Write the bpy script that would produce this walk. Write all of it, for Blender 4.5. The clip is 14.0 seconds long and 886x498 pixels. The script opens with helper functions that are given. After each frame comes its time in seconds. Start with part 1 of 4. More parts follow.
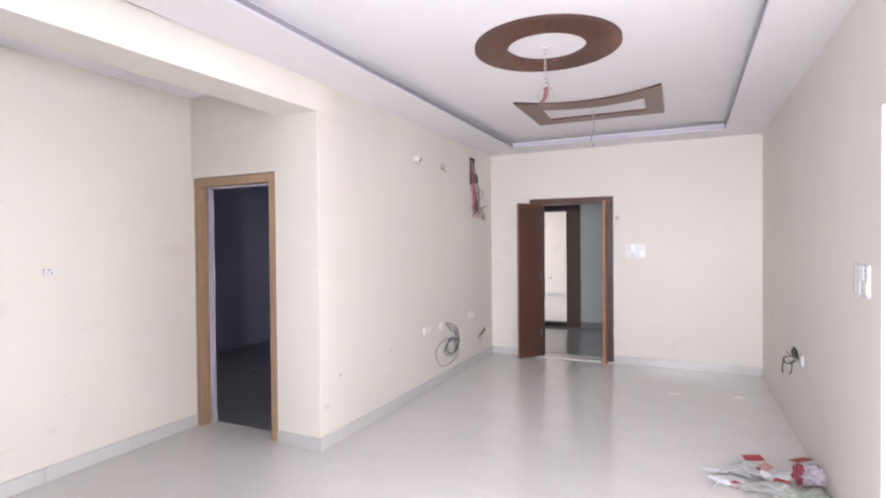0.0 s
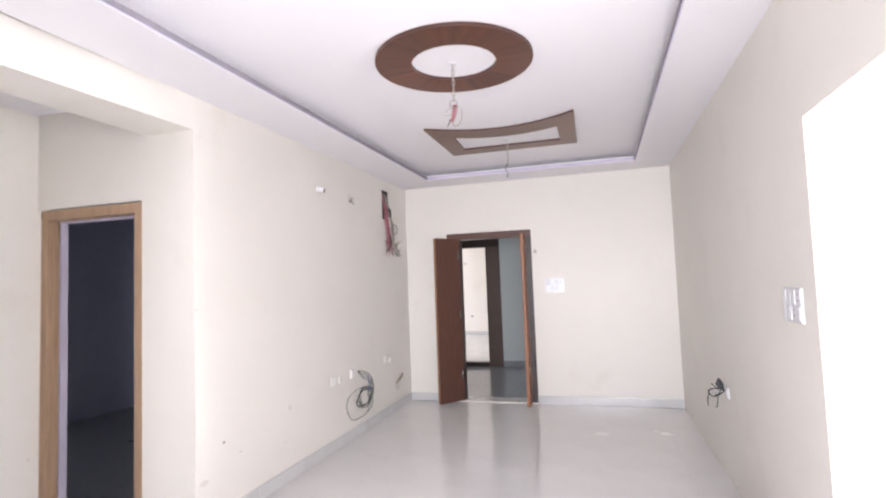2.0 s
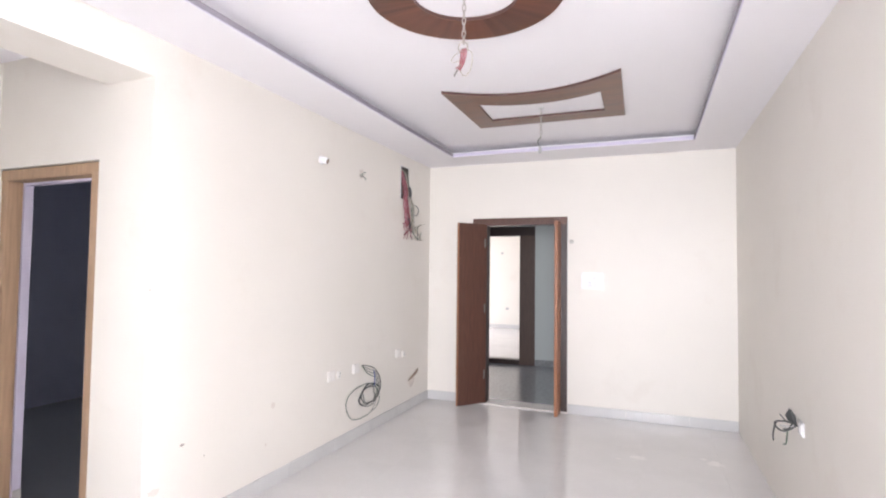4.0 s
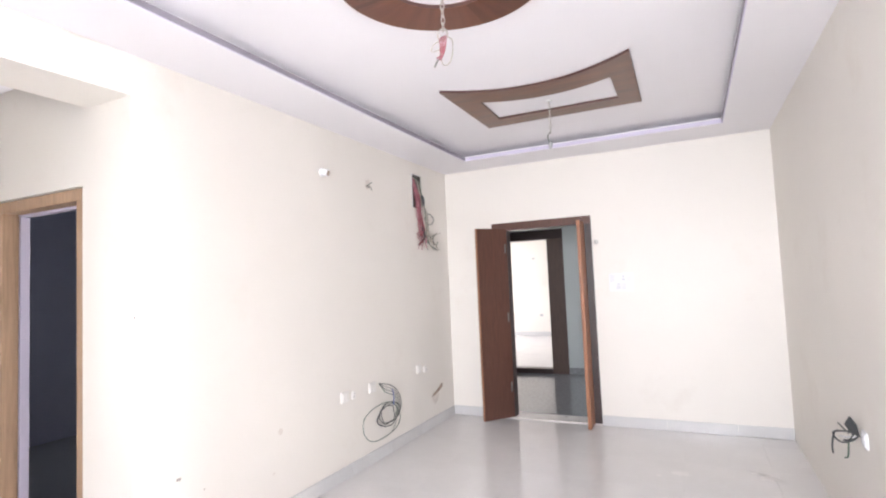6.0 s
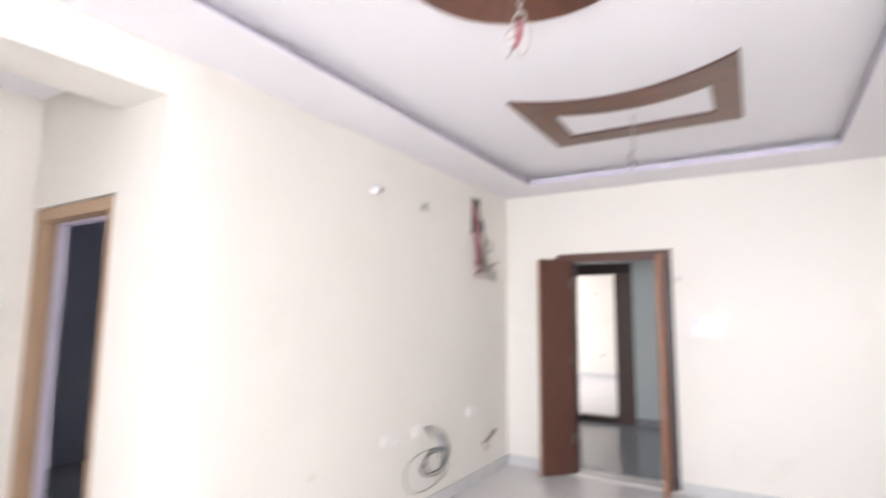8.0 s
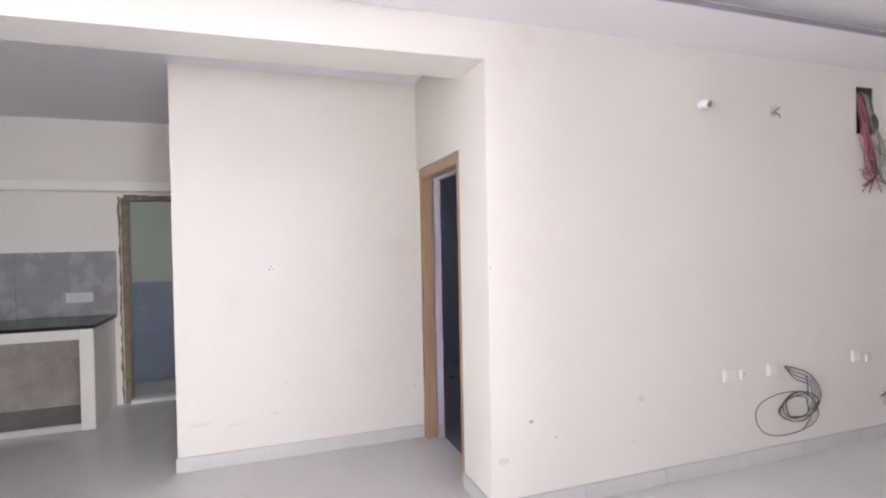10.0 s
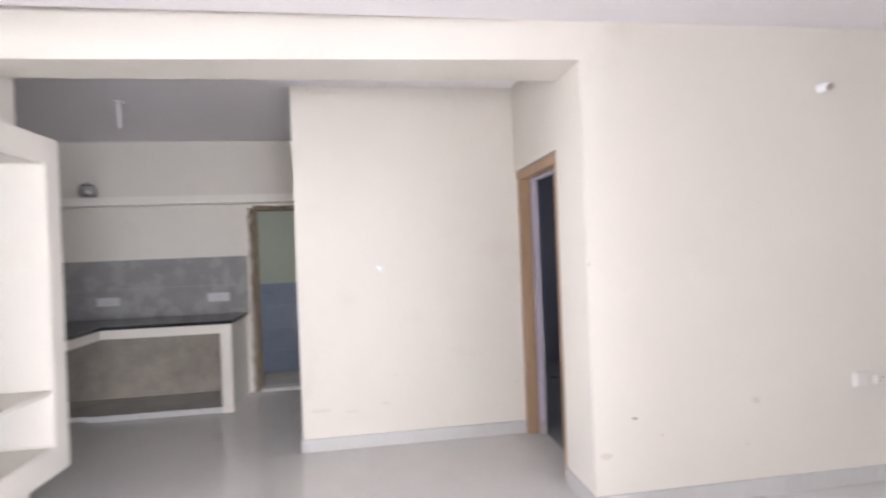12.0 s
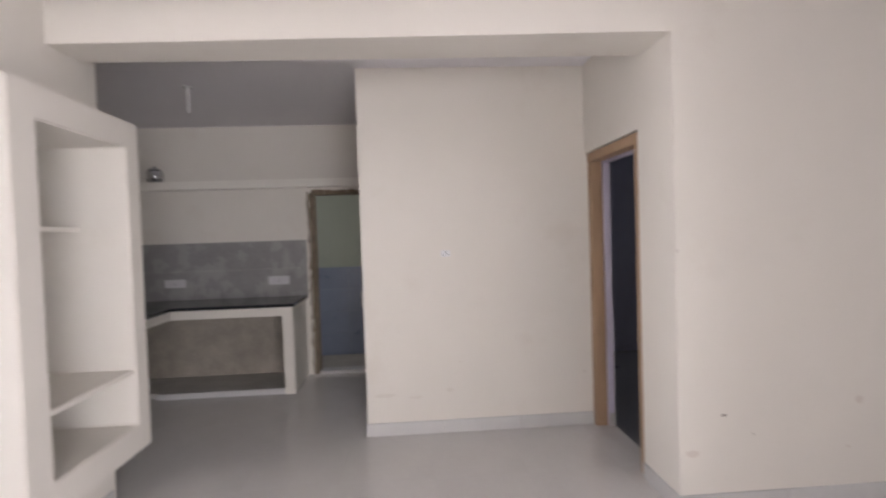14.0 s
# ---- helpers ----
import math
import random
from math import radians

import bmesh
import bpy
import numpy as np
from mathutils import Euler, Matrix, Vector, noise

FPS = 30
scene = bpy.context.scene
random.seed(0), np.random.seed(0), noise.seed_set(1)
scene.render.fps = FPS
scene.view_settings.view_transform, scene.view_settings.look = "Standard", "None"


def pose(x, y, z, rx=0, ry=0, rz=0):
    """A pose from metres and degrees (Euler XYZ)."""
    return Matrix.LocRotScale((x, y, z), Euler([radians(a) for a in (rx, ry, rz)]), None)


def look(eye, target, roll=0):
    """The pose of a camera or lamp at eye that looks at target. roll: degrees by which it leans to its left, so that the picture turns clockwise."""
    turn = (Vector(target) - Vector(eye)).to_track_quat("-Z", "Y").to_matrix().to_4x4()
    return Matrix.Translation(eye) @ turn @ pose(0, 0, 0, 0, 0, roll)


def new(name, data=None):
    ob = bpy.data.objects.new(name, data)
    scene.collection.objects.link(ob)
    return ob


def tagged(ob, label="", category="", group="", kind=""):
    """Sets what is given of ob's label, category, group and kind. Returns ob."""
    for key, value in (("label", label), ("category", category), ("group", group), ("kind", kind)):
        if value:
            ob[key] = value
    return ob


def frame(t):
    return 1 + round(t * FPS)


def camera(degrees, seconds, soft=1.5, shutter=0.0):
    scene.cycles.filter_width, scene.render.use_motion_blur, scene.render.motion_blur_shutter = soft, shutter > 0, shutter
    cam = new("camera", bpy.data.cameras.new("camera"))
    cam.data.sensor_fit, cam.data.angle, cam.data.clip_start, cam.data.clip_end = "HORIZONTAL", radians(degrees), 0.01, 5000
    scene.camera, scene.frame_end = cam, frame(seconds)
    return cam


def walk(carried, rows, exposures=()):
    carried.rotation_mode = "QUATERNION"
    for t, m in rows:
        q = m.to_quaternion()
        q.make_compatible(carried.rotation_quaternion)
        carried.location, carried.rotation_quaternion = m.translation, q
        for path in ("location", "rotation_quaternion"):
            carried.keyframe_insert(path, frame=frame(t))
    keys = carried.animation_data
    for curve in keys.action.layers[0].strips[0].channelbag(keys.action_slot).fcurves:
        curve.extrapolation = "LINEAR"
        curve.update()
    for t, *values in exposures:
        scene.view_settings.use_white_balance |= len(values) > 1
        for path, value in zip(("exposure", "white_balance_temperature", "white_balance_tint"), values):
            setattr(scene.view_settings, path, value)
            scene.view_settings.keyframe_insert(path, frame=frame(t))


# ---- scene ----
cam = camera(80.8, 14.0, soft=2.1, shutter=0.65)
PATH = [
    (0, (0.214, 0.079, 1.569), (-0.637, 1.889, 1.543), -0.5),
    (0.5, (0.236, 0.105, 1.563), (-0.596, 1.924, 1.555), -1.1),
    (1, (0.246, 0.165, 1.554), (-0.507, 2.017, 1.592), -1.9),
    (1.5, (0.194, 0.309, 1.541), (-0.454, 2.199, 1.632), -1.8),
    (2, (0.153, 0.523, 1.529), (-0.419, 2.436, 1.654), -2.1),
    (2.5, (0.214, 0.703, 1.516), (-0.422, 2.595, 1.636), -2.2),
    (3, (0.353, 0.909, 1.525), (-0.426, 2.749, 1.615), -1.5),
    (3.5, (0.326, 1.071, 1.513), (-0.426, 2.922, 1.591), -0.3),
    (4, (0.184, 1.211, 1.531), (-0.551, 3.069, 1.613), 0.7),
    (6.5, (0.293, 1.615, 1.526), (-0.583, 3.407, 1.667), -2.8),
    (7, (0.194, 1.741, 1.548), (-0.564, 3.546, 1.959), 0.9),
    (7.5, (0.085, 1.802, 1.619), (-0.586, 3.588, 2.221), 2.0),
    (8, (0.054, 1.888, 1.550), (-0.985, 3.579, 1.789), 0.5),
    (8.5, (0.117, 2.001, 1.515), (-1.399, 3.303, 1.571), -0.7),
    (9, (0.189, 2.030, 1.555), (-1.644, 2.829, 1.514), -1.4),
    (11.5, (0.484, 2.017, 1.544), (-1.445, 2.546, 1.532), -1.1),
    (12, (0.484, 1.984, 1.527), (-1.494, 2.280, 1.526), -2.2),
    (12.5, (0.455, 1.826, 1.523), (-1.544, 1.869, 1.548), -4.4),
    (13, (0.447, 1.705, 1.536), (-1.553, 1.683, 1.569), -4.5),
    (13.5, (0.417, 1.710, 1.527), (-1.583, 1.687, 1.530), -3.2),
    (14, (0.363, 1.800, 1.533), (-1.631, 1.940, 1.480), -1.9),
]
EXPOSURES = [(0.0, 0.52, 6350, 19), (3.0, 0.8, 6350, 18), (6.5, 0.98, 6350, 17), (7.5, 0.83, 6350, 18), (8.0, 0.92, 6350, 16), (8.5, 0.85, 6400, 15),
             (9.0, 0.45, 6300, 17), (11.5, 0.52, 6350, 20), (12.0, 0.49, 6400, 18), (12.5, 0.05, 6550, 19), (13.0, -0.2, 6650, 20), (14.0, -0.25, 6700, 20)]
walk(cam, [(t, look(eye, target, roll)) for t, eye, target, roll in PATH], EXPOSURES)

# ---------------------------------------------------------------- light
world = bpy.data.worlds.new("sky")
scene.world = world
world.use_nodes = True
wn = world.node_tree.nodes
sky = wn.new("ShaderNodeTexSky")
sky.sky_type = "NISHITA"
sky.sun_disc = False
sky.sun_elevation, sky.sun_rotation = radians(50), radians(200)
world.node_tree.links.new(sky.outputs["Color"], wn["Background"].inputs["Color"])
wn["Background"].inputs["Strength"].default_value = 0.12

sun_data = bpy.data.lights.new("sun", "SUN")
sun_data.energy, sun_data.angle, sun_data.color = 1.2, radians(12), (1.0, 0.96, 0.9)
sun = new("sun", sun_data)
sun.matrix_world = look((0, -6, 9), (0.4, 0, 0))


def window_light(name, place, target, wide, high, watts, colour=(0.95, 0.985, 1.0)):
    """An area lamp for daylight through an opening, and for the added fills."""
    d = bpy.data.lights.new(name, "AREA")
    d.shape, d.size, d.size_y, d.energy, d.color = "RECTANGLE", wide, high, watts, colour
    ob = new(name, d)
    ob.matrix_world = look(place, target)
    return ob


window_light("balcony_daylight", (0.65, -3.0, 1.75), (-0.2, 4.0, 2.5), 3.4, 1.8, 535)
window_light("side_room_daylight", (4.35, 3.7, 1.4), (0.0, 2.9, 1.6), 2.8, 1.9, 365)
# Fill added to lift the dark bedroom; its opening is out of view.
window_light("bedroom_fill", (-5.97, 3.72, 1.55), (-3.0, 4.6, 1.0), 0.4, 1.0, 3)
window_light("opposite_flat_daylight", (-5.9, 13.0, 1.6), (-2.4, 12.6, 0.0), 2.4, 1.6, 74, (1.0, 0.975, 0.93))
window_light("utility_daylight", (-6.2, 3.1, 2.3), (-6.25, 1.0, 1.2), 0.7, 1.2, 17)

# Added to brighten the lobby, from an unseen opening at its end.
window_light("lobby_fill", (2.9, 8.4, 1.6), (-1.5, 8.6, 1.0), 1.6, 1.2, 30)

# ---------------------------------------------------------------- materials


def material(name, colour, rough=0.5, metal=0.0, vary=0.06, scale=3.0, bump=0.05, fine=60.0, coat=0.0, stain=None,
             stain_amount=0.0, stretch=(1, 1, 1), per_object=0.0, rough_vary=0.08):
    """Principled surface with two scales of colour variation, a stain with its own shape, and fine relief."""
    m = bpy.data.materials.new(name)
    m.use_nodes = True
    t = m.node_tree
    n, lk = t.nodes, t.links
    b = n["Principled BSDF"]
    tc = n.new("ShaderNodeTexCoord")
    mp = n.new("ShaderNodeMapping")
    mp.inputs["Scale"].default_value = stretch
    lk.new(tc.outputs["Object"], mp.inputs["Vector"])

    def noise_tex(sc, detail, rough_n=0.55):
        x = n.new("ShaderNodeTexNoise")
        x.inputs["Scale"].default_value, x.inputs["Detail"].default_value = sc, detail
        x.inputs["Roughness"].default_value = rough_n
        lk.new(mp.outputs["Vector"], x.inputs["Vector"])
        return x

    big, small = noise_tex(scale, 4), noise_tex(fine, 3)
    mix = n.new("ShaderNodeMath")
    mix.operation = "MULTIPLY_ADD"
    lk.new(small.outputs["Fac"], mix.inputs[0])
    mix.inputs[1].default_value = 0.4
    lk.new(big.outputs["Fac"], mix.inputs[2])
    ramp = n.new("ShaderNodeMapRange")
    ramp.inputs["From Min"].default_value, ramp.inputs["From Max"].default_value = 0.4, 1.0
    ramp.inputs["To Min"].default_value, ramp.inputs["To Max"].default_value = 1 - vary, 1 + vary
    lk.new(mix.outputs[0], ramp.inputs["Value"])
    value = ramp.outputs["Result"]
    if per_object:
        info = n.new("ShaderNodeObjectInfo")
        r2 = n.new("ShaderNodeMapRange")
        r2.inputs["To Min"].default_value, r2.inputs["To Max"].default_value = 1 - per_object, 1 + per_object
        lk.new(info.outputs["Random"], r2.inputs["Value"])
        mul = n.new("ShaderNodeMath")
        mul.operation = "MULTIPLY"
        lk.new(value, mul.inputs[0])
        lk.new(r2.outputs["Result"], mul.inputs[1])
        value = mul.outputs[0]
    sc = n.new("ShaderNodeVectorMath")
    sc.operation = "SCALE"
    sc.inputs[0].default_value = colour
    lk.new(value, sc.inputs["Scale"])
    out = sc.outputs["Vector"]
    if stain:
        sn = noise_tex(1.7, 6, 0.65)
        sr = n.new("ShaderNodeMapRange")
        sr.inputs["From Min"].default_value, sr.inputs["From Max"].default_value = 0.58, 0.75
        sr.inputs["To Max"].default_value = stain_amount
        lk.new(sn.outputs["Fac"], sr.inputs["Value"])
        mx = n.new("ShaderNodeMix")
        mx.data_type = "RGBA"
        lk.new(sr.outputs["Result"], mx.inputs["Factor"])
        lk.new(out, mx.inputs["A"])
        mx.inputs["B"].default_value = (*stain, 1)
        out = mx.outputs["Result"]
    lk.new(out, b.inputs["Base Color"])
    rr = n.new("ShaderNodeMapRange")
    rr.inputs["To Min"].default_value = max(0.02, rough - rough_vary)
    rr.inputs["To Max"].default_value = min(1, rough + rough_vary)
    lk.new(big.outputs["Fac"], rr.inputs["Value"])
    lk.new(rr.outputs["Result"], b.inputs["Roughness"])
    b.inputs["Metallic"].default_value = metal
    b.inputs["Coat Weight"].default_value = coat
    b.inputs["Coat Roughness"].default_value = 0.08
    if bump:
        bp = n.new("ShaderNodeBump")
        bp.inputs["Strength"].default_value, bp.inputs["Distance"].default_value = bump, 0.004
        lk.new(small.outputs["Fac"], bp.inputs["Height"])
        lk.new(bp.outputs["Normal"], b.inputs["Normal"])
    return m


def radial_veneer(name, colour, centre):
    """Veneer laid in wedges round a centre, the grain running outwards."""
    m = material(name, colour, 0.38, vary=0.1, scale=2.0, fine=30, bump=0.02, coat=0.05)
    t = m.node_tree
    n, lk = t.nodes, t.links
    b = n["Principled BSDF"]
    tc = n.new("ShaderNodeTexCoord")
    sub = n.new("ShaderNodeVectorMath")
    sub.operation = "SUBTRACT"
    sub.inputs[1].default_value = centre
    lk.new(tc.outputs["Object"], sub.inputs[0])
    sp = n.new("ShaderNodeSeparateXYZ")
    lk.new(sub.outputs["Vector"], sp.inputs[0])
    an = n.new("ShaderNodeMath")
    an.operation = "ARCTAN2"
    lk.new(sp.outputs["Y"], an.inputs[0])
    lk.new(sp.outputs["X"], an.inputs[1])
    ln = n.new("ShaderNodeVectorMath")
    ln.operation = "LENGTH"
    lk.new(sub.outputs["Vector"], ln.inputs[0])
    cb = n.new("ShaderNodeCombineXYZ")
    lk.new(an.outputs[0], cb.inputs["X"])
    lk.new(ln.outputs["Value"], cb.inputs["Y"])
    grain = n.new("ShaderNodeTexNoise")
    grain.inputs["Scale"].default_value, grain.inputs["Detail"].default_value = 1.0, 5
    gm = n.new("ShaderNodeMapping")
    gm.inputs["Scale"].default_value = (9, 2.2, 1)
    lk.new(cb.outputs[0], gm.inputs["Vector"])
    lk.new(gm.outputs["Vector"], grain.inputs["Vector"])
    wedge = n.new("ShaderNodeMath")
    wedge.operation = "MULTIPLY"
    lk.new(an.outputs[0], wedge.inputs[0])
    wedge.inputs[1].default_value = 1.3
    fl = n.new("ShaderNodeMath")
    fl.operation = "FLOOR"
    lk.new(wedge.outputs[0], fl.inputs[0])
    wn2 = n.new("ShaderNodeTexWhiteNoise")
    wn2.noise_dimensions = "1D"
    lk.new(fl.outputs[0], wn2.inputs["W"])
    ad = n.new("ShaderNodeMath")
    ad.operation = "MULTIPLY_ADD"
    lk.new(wn2.outputs["Value"], ad.inputs[0])
    ad.inputs[1].default_value = 0.45
    lk.new(grain.outputs["Fac"], ad.inputs[2])
    mr = n.new("ShaderNodeMapRange")
    mr.inputs["From Min"].default_value, mr.inputs["From Max"].default_value = 0.3, 1.05
    mr.inputs["To Min"].default_value, mr.inputs["To Max"].default_value = 0.62, 1.5
    lk.new(ad.outputs[0], mr.inputs["Value"])
    sc = n.new("ShaderNodeVectorMath")
    sc.operation = "SCALE"
    sc.inputs[0].default_value = colour
    lk.new(mr.outputs["Result"], sc.inputs["Scale"])
    lk.new(sc.outputs["Vector"], b.inputs["Base Color"])
    return m


CREAM = material("cream_paint", (0.80, 0.763, 0.707), 0.55, vary=0.035, scale=0.9, bump=0.06, fine=140,
                 stain=(0.70, 0.64, 0.57), stain_amount=0.42)
WHITEWASH = material("whitewashed_concrete", (0.90, 0.87, 0.81), 0.6, vary=0.04, scale=3, bump=0.06, fine=120)
CEILING = material("ceiling_paint", (0.875, 0.855, 0.88), 0.7, vary=0.015, scale=0.8, bump=0.03, fine=120)
# Darker copy of the tray lip colour, with the lip's shade in it.
LIP_SHADE = material("shaded_lip", (0.28, 0.26, 0.30), 0.6, vary=0.15, scale=2, bump=0.03)
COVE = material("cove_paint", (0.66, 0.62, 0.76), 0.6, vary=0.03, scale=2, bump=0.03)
TILE = material("vitrified_tile", (0.73, 0.715, 0.705), 0.11, vary=0.05, scale=2.2, bump=0.0, fine=25, per_object=0.008,
                stain=(0.50, 0.48, 0.46), stain_amount=0.25, rough_vary=0.05)
GROUT = material("grout", (0.70, 0.685, 0.675), 0.8)
SKIRT = material("skirting_tile", (0.62, 0.615, 0.61), 0.22, vary=0.05, scale=4, per_object=0.03)
TEAK = material("dark_teak", (0.094, 0.039, 0.026), 0.38, vary=0.35, scale=6, fine=55, stretch=(14, 14, 0.9), bump=0.05, coat=0.12)
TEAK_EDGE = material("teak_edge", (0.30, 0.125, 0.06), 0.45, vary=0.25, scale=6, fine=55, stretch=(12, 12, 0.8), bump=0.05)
TEAK_DARK = material("very_dark_teak", (0.036, 0.02, 0.017), 0.4, vary=0.3, scale=6, fine=55, stretch=(14, 14, 0.9), bump=0.05)
# Lighter copy of the dark teak: light on one jamb is in its colour.
TEAK_LIT = material("lit_jamb_teak", (0.085, 0.052, 0.04), 0.45, vary=0.3, scale=6, fine=55, stretch=(14, 14, 0.9), bump=0.05)
TANWOOD = material("primed_wood", (0.42, 0.28, 0.178), 0.55, vary=0.2, scale=5, fine=60, stretch=(14, 14, 0.8), bump=0.06)
RINGWOOD = radial_veneer("ring_veneer", (0.116, 0.043, 0.026), (0.0, 0.0, -0.025))
FRAMEWOOD = material("frame_veneer", (0.152, 0.070, 0.041), 0.32, vary=0.45, scale=2.2, fine=40, stretch=(1, 6, 1), bump=0.02, coat=0.0)
RIMWOOD = material("veneer_edge", (0.085, 0.04, 0.033), 0.45, vary=0.15)
FRAMEGRANITE = material("blue_black_granite", (0.06, 0.066, 0.088), 0.2, vary=0.5, scale=25, fine=120, bump=0.0)
GRANITE = material("black_granite", (0.025, 0.026, 0.03), 0.09, vary=0.5, scale=30, fine=160, bump=0.0)
DARKDOOR = material("dark_blue_laminate", (0.13, 0.148, 0.22), 0.14, vary=0.6, scale=4.5, fine=30, bump=0.0, coat=1.0, stretch=(1.6, 1.6, 1), rough_vary=0.12,
                    stain=(0.30, 0.31, 0.38), stain_amount=0.6)
GREYTILE = material("grey_dado_tile", (0.345, 0.34, 0.34), 0.27, vary=0.13, scale=5, fine=30, per_object=0.03,
                    stain=(0.22, 0.215, 0.21), stain_amount=0.5, bump=0.01)
BLUETILE = material("blue_grey_tile", (0.24, 0.28, 0.38), 0.3, vary=0.08, scale=5, per_object=0.05)
GREENPAINT = material("pale_green_paint", (0.45, 0.49, 0.42), 0.7, vary=0.06, scale=1.5)
ROUGHPLASTER = material("broken_plaster", (0.23, 0.18, 0.13), 0.95, vary=0.4, scale=14, fine=70, bump=0.5)
GREYPAINT = material("lobby_grey_paint", (0.46, 0.49, 0.475), 0.6, vary=0.04, scale=1.2)
LOBBYFLOOR = material("lobby_granite", (0.25, 0.255, 0.26), 0.2, vary=0.25, scale=25, fine=90)
# Floor colour darkened to carry the bedroom's lack of light.
DIM_FLOOR = material("dimmed_room_tile", (0.20, 0.205, 0.22), 0.3, vary=0.08, scale=2, fine=20, bump=0.0)
MARBLE = material("threshold_marble", (0.72, 0.69, 0.65), 0.3, vary=0.1, scale=12)
CONCRETE = material("dusty_screed", (0.36, 0.34, 0.31), 0.7, vary=0.15, scale=4, bump=0.1)
DUSTYSCREED = material("pale_dusty_screed", (0.55, 0.535, 0.51), 0.6, vary=0.15, scale=4, bump=0.1)
# Bedroom dimness is put into this darker, bluer wall colour.
DIM_BLUE = material("dimmed_room_blue", (0.46, 0.48, 0.60), 0.7, vary=0.05, scale=1.2)
LIGHTPLASTIC = material("pale_grey_plastic", (0.68, 0.68, 0.70), 0.25, vary=0.02, bump=0.0)
WHITEPLASTIC = material("white_plastic", (0.84, 0.84, 0.85), 0.22, vary=0.02, bump=0.0)
GREYPLASTIC = material("grey_plastic", (0.45, 0.45, 0.46), 0.35, vary=0.05, bump=0.0)
BLACKPLASTIC = material("black_plastic", (0.03, 0.032, 0.035), 0.4, vary=0.1, bump=0.0)
BLACKWIRE = material("black_wire", (0.055, 0.06, 0.062), 0.45, vary=0.2)
GREYWIRE = material("grey_wire", (0.16, 0.165, 0.15), 0.5, vary=0.2)
CEMENT = material("raw_cement", (0.40, 0.36, 0.31), 0.9, vary=0.25, scale=5, fine=45, bump=0.25, stain=(0.17, 0.15, 0.12), stain_amount=0.6)
GREENWIRE = material("green_wire", (0.085, 0.14, 0.10), 0.45, vary=0.2)
PINKWIRE = material("pink_wire", (0.38, 0.15, 0.18), 0.45, vary=0.2)
PALEWIRE = material("pale_wire", (0.42, 0.38, 0.31), 0.5, vary=0.2)
REDWIRE = material("red_wire", (0.27, 0.045, 0.06), 0.45, vary=0.2)
BLUEWIRE = material("blue_wire", (0.06, 0.11, 0.35), 0.45, vary=0.2)
STEEL = material("steel", (0.55, 0.56, 0.57), 0.25, metal=1.0, vary=0.05, bump=0.0)
DULLSTEEL = material("dull_steel", (0.55, 0.53, 0.50), 0.45, metal=1.0, vary=0.1)
CAVITY = material("wall_cavity", (0.10, 0.085, 0.075), 0.95, vary=0.3, scale=20, bump=0.3)
BROWNPIPE = material("brown_pipe", (0.33, 0.26, 0.20), 0.7, vary=0.3, scale=20)
CREAMPLASTIC = material("cream_plastic", (0.815, 0.79, 0.755), 0.4, vary=0.03, bump=0.0)
DUST = material("dried_dust", (0.63, 0.61, 0.595), 0.5, vary=0.1, scale=20)
SMUDGE = material("wall_smudge", (0.69, 0.635, 0.58), 0.8, vary=0.15, scale=20)
FAINT = material("faint_scuff", (0.755, 0.71, 0.65), 0.7, vary=0.05, scale=20)
DARKSPOT = material("dark_spot", (0.46, 0.415, 0.375), 0.9, vary=0.2)
REDCARD = material("red_card", (0.36, 0.05, 0.06), 0.5, vary=0.15, scale=20)
PINKCARD = material("pink_card", (0.55, 0.33, 0.31), 0.55, vary=0.15, scale=20)
WHITECARD = material("white_card", (0.62, 0.62, 0.64), 0.6, vary=0.08, scale=20)
MAROONCARD = material("maroon_card", (0.26, 0.05, 0.07), 0.5, vary=0.2, scale=20)
GREENFILM = material("grey_green_film", (0.36, 0.40, 0.34), 0.35, vary=0.25, scale=25)
LILACFILM = material("lilac_film", (0.50, 0.45, 0.50), 0.35, vary=0.2, scale=25)
CLEARBAG = material("grey_film", (0.46, 0.475, 0.46), 0.3, vary=0.12, scale=30)

# ---------------------------------------------------------------- building helpers


def box(bm, x0, x1, y0, y1, z0, z1):
    v = [bm.verts.new((x, y, z)) for z in (z0, z1) for y in (y0, y1) for x in (x0, x1)]
    for f in ((0, 2, 3, 1), (4, 5, 7, 6), (0, 1, 5, 4), (2, 6, 7, 3), (0, 4, 6, 2), (1, 3, 7, 5)):
        bm.faces.new([v[i] for i in f])
    return v


def boxes(*spans, bevel=0.0):
    bm = bmesh.new()
    for s in spans:
        box(bm, *s)
    if bevel:
        bmesh.ops.bevel(bm, geom=bm.edges[:], offset=bevel, segments=2, affect="EDGES", clamp_overlap=True)
    return bm


